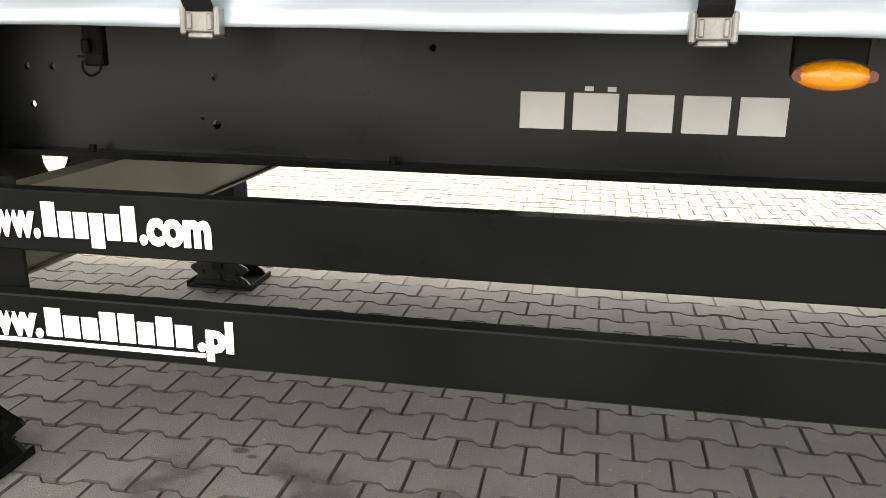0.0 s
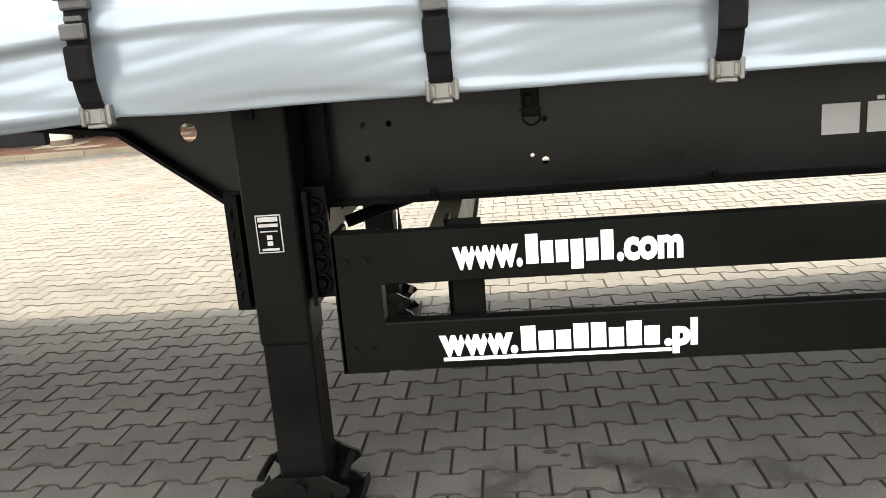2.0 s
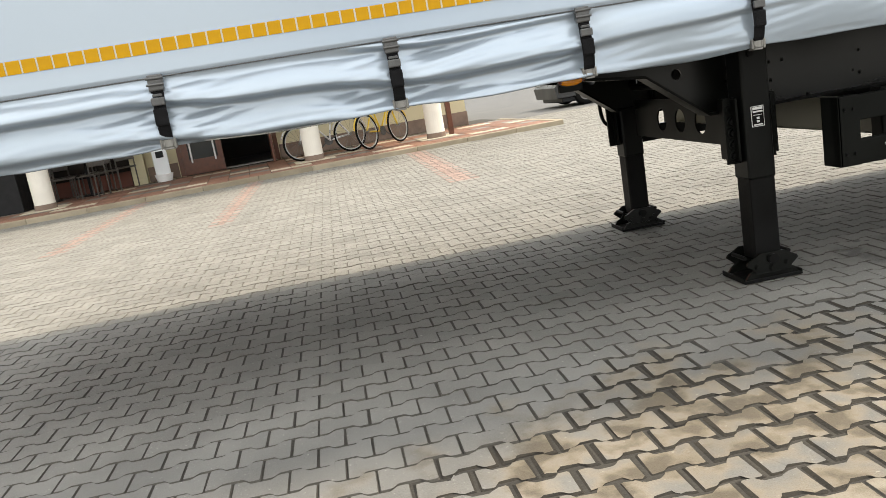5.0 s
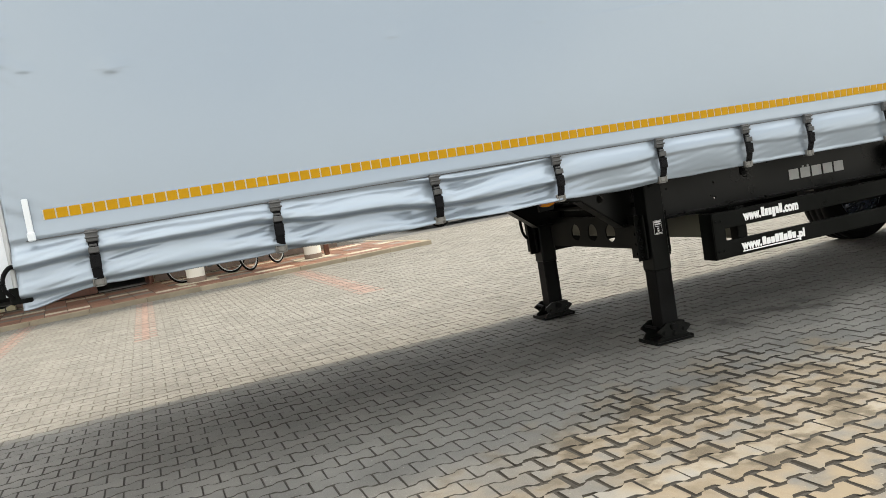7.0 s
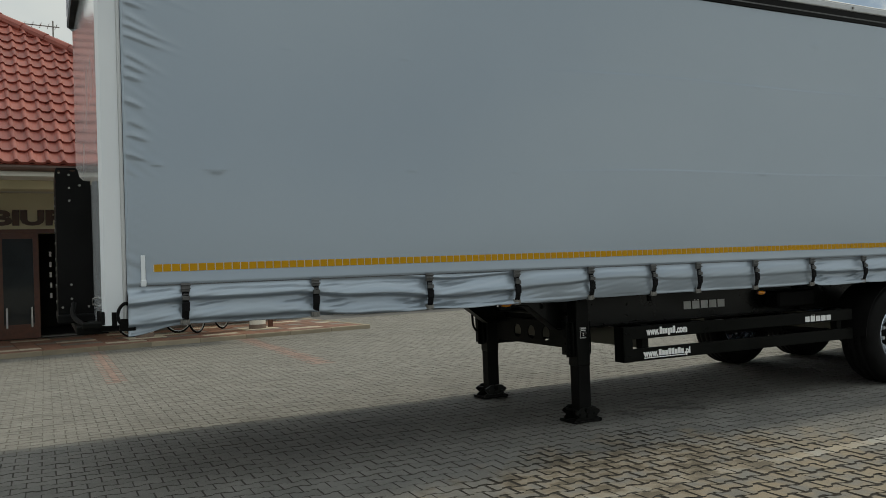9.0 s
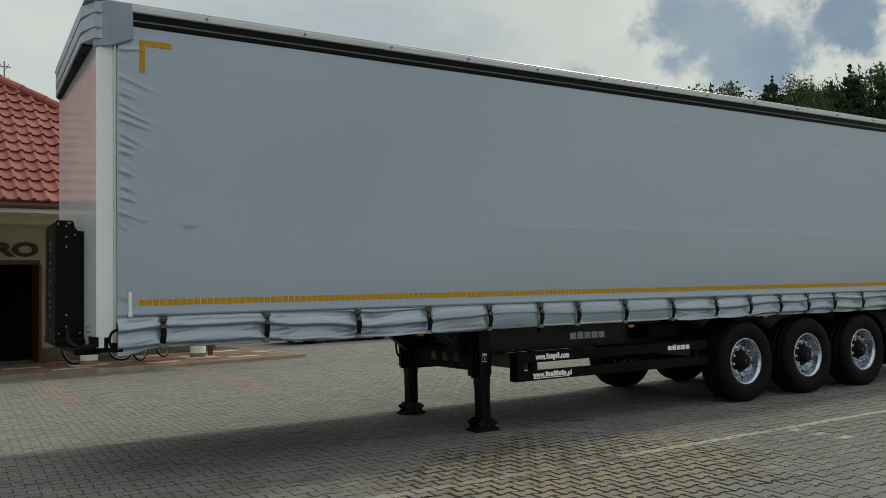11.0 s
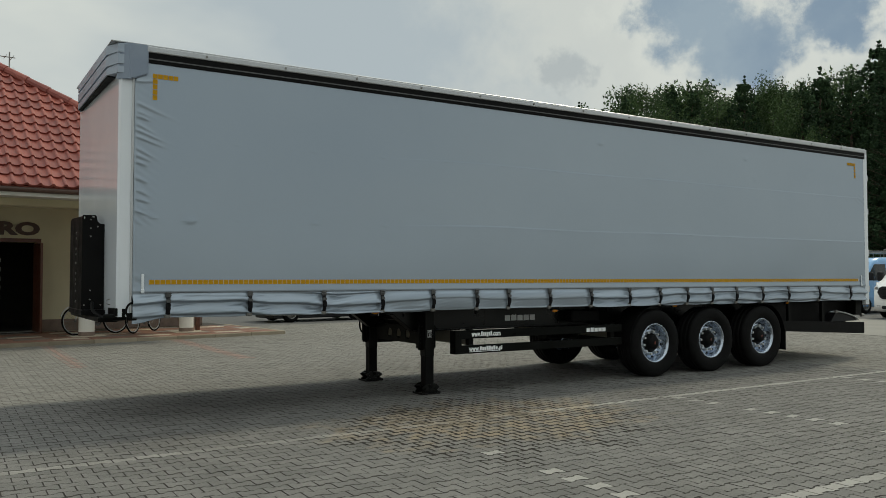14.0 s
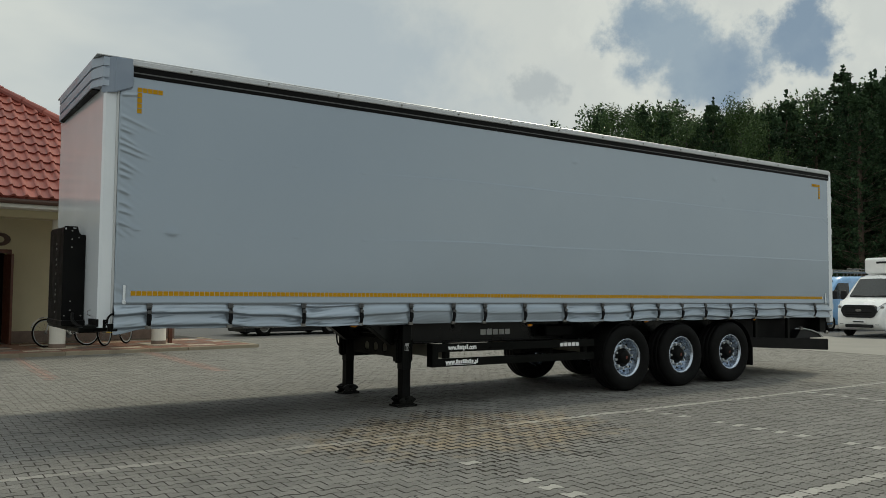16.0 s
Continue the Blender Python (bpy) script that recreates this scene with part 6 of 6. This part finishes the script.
# ---- forest ----
def pine(height, seed, m, fine):
    rng = np.random.default_rng(seed)
    t = thing("pine_tree", "tall dark green pine at the edge of the forest", "tree", "forest trees", m=m)
    tr = bmesh.new()
    rod(tr, (0, 0, 0), (0.1, 0.05, height * 0.55), 0.2, 0.13, seg=8)
    rod(tr, (0.1, 0.05, height * 0.55), (0.0, 0.1, height * 0.97), 0.13, 0.03, seg=8)
    spots = []
    z = height * 0.14
    while z < height * 0.97:
        share = (z / height - 0.14) / 0.83
        reach = 0.25 * height * (1 - share) ** 0.85 + 0.3
        for a in np.arange(7) * 0.898 + rng.uniform(0, 6.28):
            L = reach * rng.uniform(0.5, 1.05)
            tip = np.array([math.cos(a) * L, math.sin(a) * L, z + L * rng.uniform(0.15, 0.6)])
            rod(tr, (0.05, 0.05, z), tuple(tip), 0.03, 0.008, seg=4, caps=False)
            for s in (0.4, 0.6, 0.8, 0.95):
                side = rng.normal(size=3) * 0.12 * L * s
                spots.append((np.array([0.05, 0.05, z]) * (1 - s) + tip * s + side, np.array([(0.16 + 0.2 * rng.uniform()) * (1.2 - 0.6 * share)])))
            spots.append((tip + np.array([0, 0, 0.22]), np.array([0.11])))
        z += height * rng.uniform(0.036, 0.054)
    for k in range(6):
        spots.append((np.array([0.0, 0.1, height * (0.94 + 0.015 * k)]), np.array([0.2 - 0.03 * k])))
    part("trunk", tr, M_BARK, t)
    leaf_cloud("crown", spots, 0.08 if fine else 0.15, M_PINE, t, 34 if fine else 9, rng, corners=3)
    return t


def broadleaf(height, seed, m, fine):
    rng = np.random.default_rng(seed)
    t = thing("birch_tree", "tall green birch with drooping twigs in the forest", "tree", "forest trees", m=m)
    tr = bmesh.new()
    rod(tr, (0, 0, 0), (0.15, 0, height * 0.6), 0.17, 0.1, seg=8)
    rod(tr, (0.15, 0, height * 0.6), (0.0, 0.15, height * 0.97), 0.1, 0.02, seg=8)
    spots = []
    for k in range(46):
        z = height * (0.2 + 0.77 * k / 46)
        share = (z / height - 0.2) / 0.77
        a = rng.uniform(0, 6.28)
        L = (0.24 * height * math.sin(math.pi * (0.15 + 0.8 * share)) + 0.15) * rng.uniform(0.45, 1.0)
        tip = np.array([math.cos(a) * L, math.sin(a) * L, z + L * 0.5])
        rod(tr, (0.1, 0.05, z), tuple(tip), 0.03, 0.008, seg=5, caps=False)
        for s in (0.5, 0.8, 1.05):
            spots.append((np.array([0.1, 0.05, z]) * (1 - s) + tip * s, np.array([0.45 + 0.35 * rng.uniform()])))
    part("trunk", tr, M_BIRCH, t)
    leaf_cloud("crown", spots, 0.07 if fine else 0.13, M_LEAF, t, 150 if fine else 42, rng, droop=1.3, corners=3)
    return t


# the camera's end position; trees are set out from it by angle and distance
CAMERA_END = Vector((-1.9, -9.06))
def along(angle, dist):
    return CAMERA_END.x + dist * math.cos(radians(angle)), CAMERA_END.y + dist * math.sin(radians(angle))

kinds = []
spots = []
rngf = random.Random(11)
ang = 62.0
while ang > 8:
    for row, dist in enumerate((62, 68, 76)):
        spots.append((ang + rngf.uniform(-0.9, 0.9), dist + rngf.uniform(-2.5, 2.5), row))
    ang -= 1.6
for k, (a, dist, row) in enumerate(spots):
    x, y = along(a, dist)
    # tree height fits the elevation angle seen from the camera's end position
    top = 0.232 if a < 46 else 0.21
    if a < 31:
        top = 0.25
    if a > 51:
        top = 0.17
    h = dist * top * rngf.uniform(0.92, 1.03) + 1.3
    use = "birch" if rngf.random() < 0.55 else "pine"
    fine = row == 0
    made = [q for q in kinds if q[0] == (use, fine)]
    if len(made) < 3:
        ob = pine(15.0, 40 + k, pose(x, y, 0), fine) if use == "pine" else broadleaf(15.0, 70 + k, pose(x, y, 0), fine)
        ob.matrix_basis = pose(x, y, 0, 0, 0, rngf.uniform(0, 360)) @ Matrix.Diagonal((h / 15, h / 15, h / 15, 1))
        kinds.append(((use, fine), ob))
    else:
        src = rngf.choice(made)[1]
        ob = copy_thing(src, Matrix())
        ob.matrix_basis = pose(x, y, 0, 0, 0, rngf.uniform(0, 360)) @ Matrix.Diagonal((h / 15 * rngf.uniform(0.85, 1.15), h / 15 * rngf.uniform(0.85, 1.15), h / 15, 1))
lone = copy_thing(kinds[0][1], Matrix())
lone.matrix_basis = pose(6.0, 47.0, 0, 0, 0, 40) @ Matrix.Diagonal((0.85, 0.85, 0.82, 1))
# growth up to 9 m among the trees, placed from the camera to close sky gaps
ub = thing("forest_undergrowth", "dense dark undergrowth below the forest trees", "undergrowth", kind="stuff")
us = []
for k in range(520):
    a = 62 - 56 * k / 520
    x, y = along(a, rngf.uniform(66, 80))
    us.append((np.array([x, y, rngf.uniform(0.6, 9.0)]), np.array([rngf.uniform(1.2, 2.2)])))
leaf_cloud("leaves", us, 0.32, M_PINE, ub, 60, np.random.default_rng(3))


# ---- paved yard ----
# interlocking pavers, waisted in the middle, laid in rows along x with half-block bond
PX, PY = 0.1955, 0.1362
X0, X1, Y0, Y1 = -8.0, ROAD_X, -10.6, 16.5
JX, JY = 0.0021, 0.0035
WAIST, END = 0.0560, 0.0802
half = [(-PX / 2 + JX, -END + 0.004), (-PX / 2 + JX + 0.004, -END), (-0.0630, -END), (-0.0560, -END + 0.004), (-0.0418, -WAIST - 0.004), (-0.0348, -WAIST)]
half += [(-u, v) for u, v in half[::-1]]
half = [(u, v + JY) for u, v in half]
OUT = half + [(-u, -v) for u, v in half]
def ring_of(inset, z):
    return [(u - math.copysign(inset, u), v - math.copysign(inset, v), z) for u, v in OUT]
TOP, RIM = ring_of(0.0032, 0.0), ring_of(0.0, -0.0075)
WORN = ring_of(0.0118, 0.0)
NV = len(OUT)
block_v = np.array(TOP + RIM)
worn_v = np.array(WORN + ring_of(0.001, -0.0075))
block_f = [tuple(range(NV))]
for a in (0,):
    block_f += [(a + k + NV, a + (k + 1) % NV + NV, a + (k + 1) % NV, a + k) for k in range(NV)]
FACE_MATERIAL = np.array([0] + [1] * NV, dtype=np.int32)
# paler sunlit colours begin here, at the far edge of the trailer's shadow
LIT_FROM_Y = 2.2
yard = tagged(part("pavement", boxed(X0, 11.5, Y0, LIT_FROM_Y, -0.3, -0.0066), M_SAND), "paved yard of grey interlocking concrete pavers", "pavement", kind="structure")
# beds under the sunlit pavers carry the lightened joint colour
part("bed", boxed(11.501, X1 - 0.02, Y0, LIT_FROM_Y, -0.3, -0.0066), M_SAND_LIT, yard)
part("bed", boxed(X0, X1 - 0.02, LIT_FROM_Y + 0.001, 16.58, -0.3, -0.0066), M_SAND_LIT, yard)
paver_me = bpy.data.meshes.new("paver")
paver_me.from_pydata([tuple(v) for v in block_v], [], block_f)
paver_me.materials.append(M_PAVER_ONE)
paver_me.materials.append(M_JOINT)
paver_me.polygons.foreach_set("material_index", FACE_MATERIAL)
RED_X = (-1.6, 0.38, 3.37)
ROW_J, ROW_I = int((0.660 - Y0) / PY) // 2 * 2 - 2, int((4.7438 - X0) / PX) - 1
ROW_Y, ROW_X = 0.660 - ROW_J * PY, 4.7438 - ROW_I * PX
LINE_NEAR, LINE_FAR = round((-1.46 - ROW_Y) / PY), round((-5.36 - ROW_Y) / PY)
BAY_X = (2.47, 6.32, 10.07, 13.8)
FLAT = TURNED.inverted()
rngp = np.random.default_rng(8)
spots_grey, spots_red, spots_single, spots_worn, spots_lit, spots_white, spots_faded = [], [], [], [], [], [], []
for j in range(int((Y1 - Y0) / PY) - 1):
    y = ROW_Y + j * PY
    for i in range(int((X1 - X0) / PX)):
        x = ROW_X + (i + 0.5 * (j % 2)) * PX
        lx, ly, _ = FLAT @ Vector((x, y, 0))
        if x > X1 - 0.15 or ly > KERB_Y + 0.1 and lx < 6.05:
            continue
        if y > 6.4 and any(abs(x - r) < 0.105 for r in RED_X):
            spots_red.append((x, y))
        elif j == LINE_NEAR and x > -3 or j == LINE_FAR and x > -1:
            (spots_faded if j == LINE_NEAR and x < 4.3 else spots_white).append((x, y))
        elif LINE_FAR < j < LINE_NEAR and (LINE_NEAR - j) % 2 and noise.noise((j * 3.7, i * 1.3, 0.5)) > -0.22 and any(abs(x - r) < PX / 2 for r in BAY_X) and (x > 4 or y < -2.9):
            spots_white.append((x, y))
        elif 3.0 < x < 5.8 and -0.1 < y < 2.2 and len(spots_single) < 292:
            spots_single.append((x, y))
        elif math.hypot((x - 3.4) / 1.75, (y + 1.9) / 1.6) + 0.5 * noise.noise((x * 1.6, y * 1.6, 0)) < 0.95:
            spots_worn.append((x, y))
        elif y > LIT_FROM_Y or x > 11.5 or x < -4:
            spots_lit.append((x, y))
        else:
            spots_grey.append((x, y))


def wobble(n):
    z = rngp.normal(0, 0.0011, n)
    return z, rngp.normal(0, 0.004, n), rngp.normal(0, 0.006, n)


def field(name, spots, material, label, keep=None, shape=block_v, edge=None, fray=0.0):
    """Joined pavers, each a little tilted and sunk; keep names the outline points that are used."""
    NV = len(OUT) if keep is None else len(keep)
    if keep is not None:
        shape = np.concatenate([shape[keep], shape[[k + len(OUT) for k in keep]]])
    block_f = [tuple(range(NV))] + [(k + NV, (k + 1) % NV + NV, (k + 1) % NV, k) for k in range(NV)]
    s = np.array(spots)
    n = len(s)
    dz, tx, ty = wobble(n)
    v = np.repeat(shape[None], n, axis=0)
    turn = rngp.normal(0, 0.007, n)
    s = s + rngp.normal(0, 0.0009, s.shape)
    v[:, :, 0] -= shape[None, :, 1] * turn[:, None]
    v[:, :, 1] += shape[None, :, 0] * turn[:, None]
    v = v + np.stack([s[:, 0], s[:, 1], dz], axis=1)[:, None, :]
    v[:, :, 2] += shape[None, :, 0] * tx[:, None] + shape[None, :, 1] * ty[:, None]
    nv = len(shape)
    if fray:
        v[:, :NV, :2] += rngp.normal(0, fray, (n, NV, 2)) + rngp.normal(0, fray * 0.8, (n, 1, 2))
        v[:, :NV, 2] -= np.abs(rngp.normal(0, 0.0012, (n, NV)))
    idx = []
    sizes = []
    for f in block_f:
        idx += list(f)
        sizes.append(len(f))
    idx = (np.array(idx)[None] + nv * np.arange(n)[:, None]).ravel()
    sizes = np.tile(sizes, n)
    me = bpy.data.meshes.new(name)
    me.vertices.add(n * nv)
    me.vertices.foreach_set("co", v.ravel())
    me.loops.add(len(idx))
    me.loops.foreach_set("vertex_index", idx.astype(np.int32))
    me.polygons.add(len(sizes))
    me.polygons.foreach_set("loop_start", np.concatenate([[0], np.cumsum(sizes)[:-1]]).astype(np.int32))
    me.polygons.foreach_set("material_index", np.tile(np.array([0] + [1] * NV, dtype=np.int32), n))
    me.materials.append(material)
    me.materials.append(edge or M_JOINT)
    me.update(calc_edges=True)
    me.shade_flat()
    return tagged(put(name, me, None, yard, label), kind="stuff")


PLAIN = [k for k in range(NV) if k % 12 in (0, 2, 5, 6, 9, 11)]
field("paver_field", spots_grey, M_PAVER, "grey interlocking pavers with dark sanded joints")
field("white_pavers", spots_white, M_PAVER_WHITE, "whitish pavers that mark the parking bays", keep=PLAIN)
field("faded_pavers", spots_faded, M_PAVER_FADED, "weathered whitish pavers of the parking line", keep=PLAIN)
field("worn_pavers", spots_worn, M_PAVER, "worn pavers with sandy faces and dark mossy edges", shape=worn_v, edge=M_MOSS, fray=0.0026)
field("dusty_pavers", spots_lit, M_PAVER_LIT, "grey interlocking pavers and joints coloured paler to look sunlit", keep=PLAIN, edge=M_JOINT_LIT)
field("red_pavers", spots_red, M_PAVER_RED, "faded red pavers marking the parking bays", keep=PLAIN, edge=M_JOINT_LIT)
dz, tx, ty = wobble(len(spots_single))
for k, (x, y) in enumerate(spots_single):
    put("paver", paver_me, None, yard, m=Matrix.Translation((x, y, dz[k])) @ Euler((ty[k], -tx[k], 0)).to_matrix().to_4x4())
# kerb stones along the terrace
kerb_me = bpy.data.meshes.new("kerb_stone")
boxed(-0.497, 0.497, 0.0, 0.118, -0.1, TERRACE, 0.012, 2).to_mesh(kerb_me)
for k in range(22):
    put("kerb_stone", kerb_me, M_KERB, terrace, m=Matrix.Translation((5.55 - k, KERB_Y, random.uniform(-0.003, 0.003))))
for k in range(4):
    put("kerb_stone", kerb_me, M_KERB, terrace, m=Matrix.Translation((6.07, KERB_Y + 0.6 + k, 0)) @ Matrix.Rotation(radians(90), 4, "Z"))
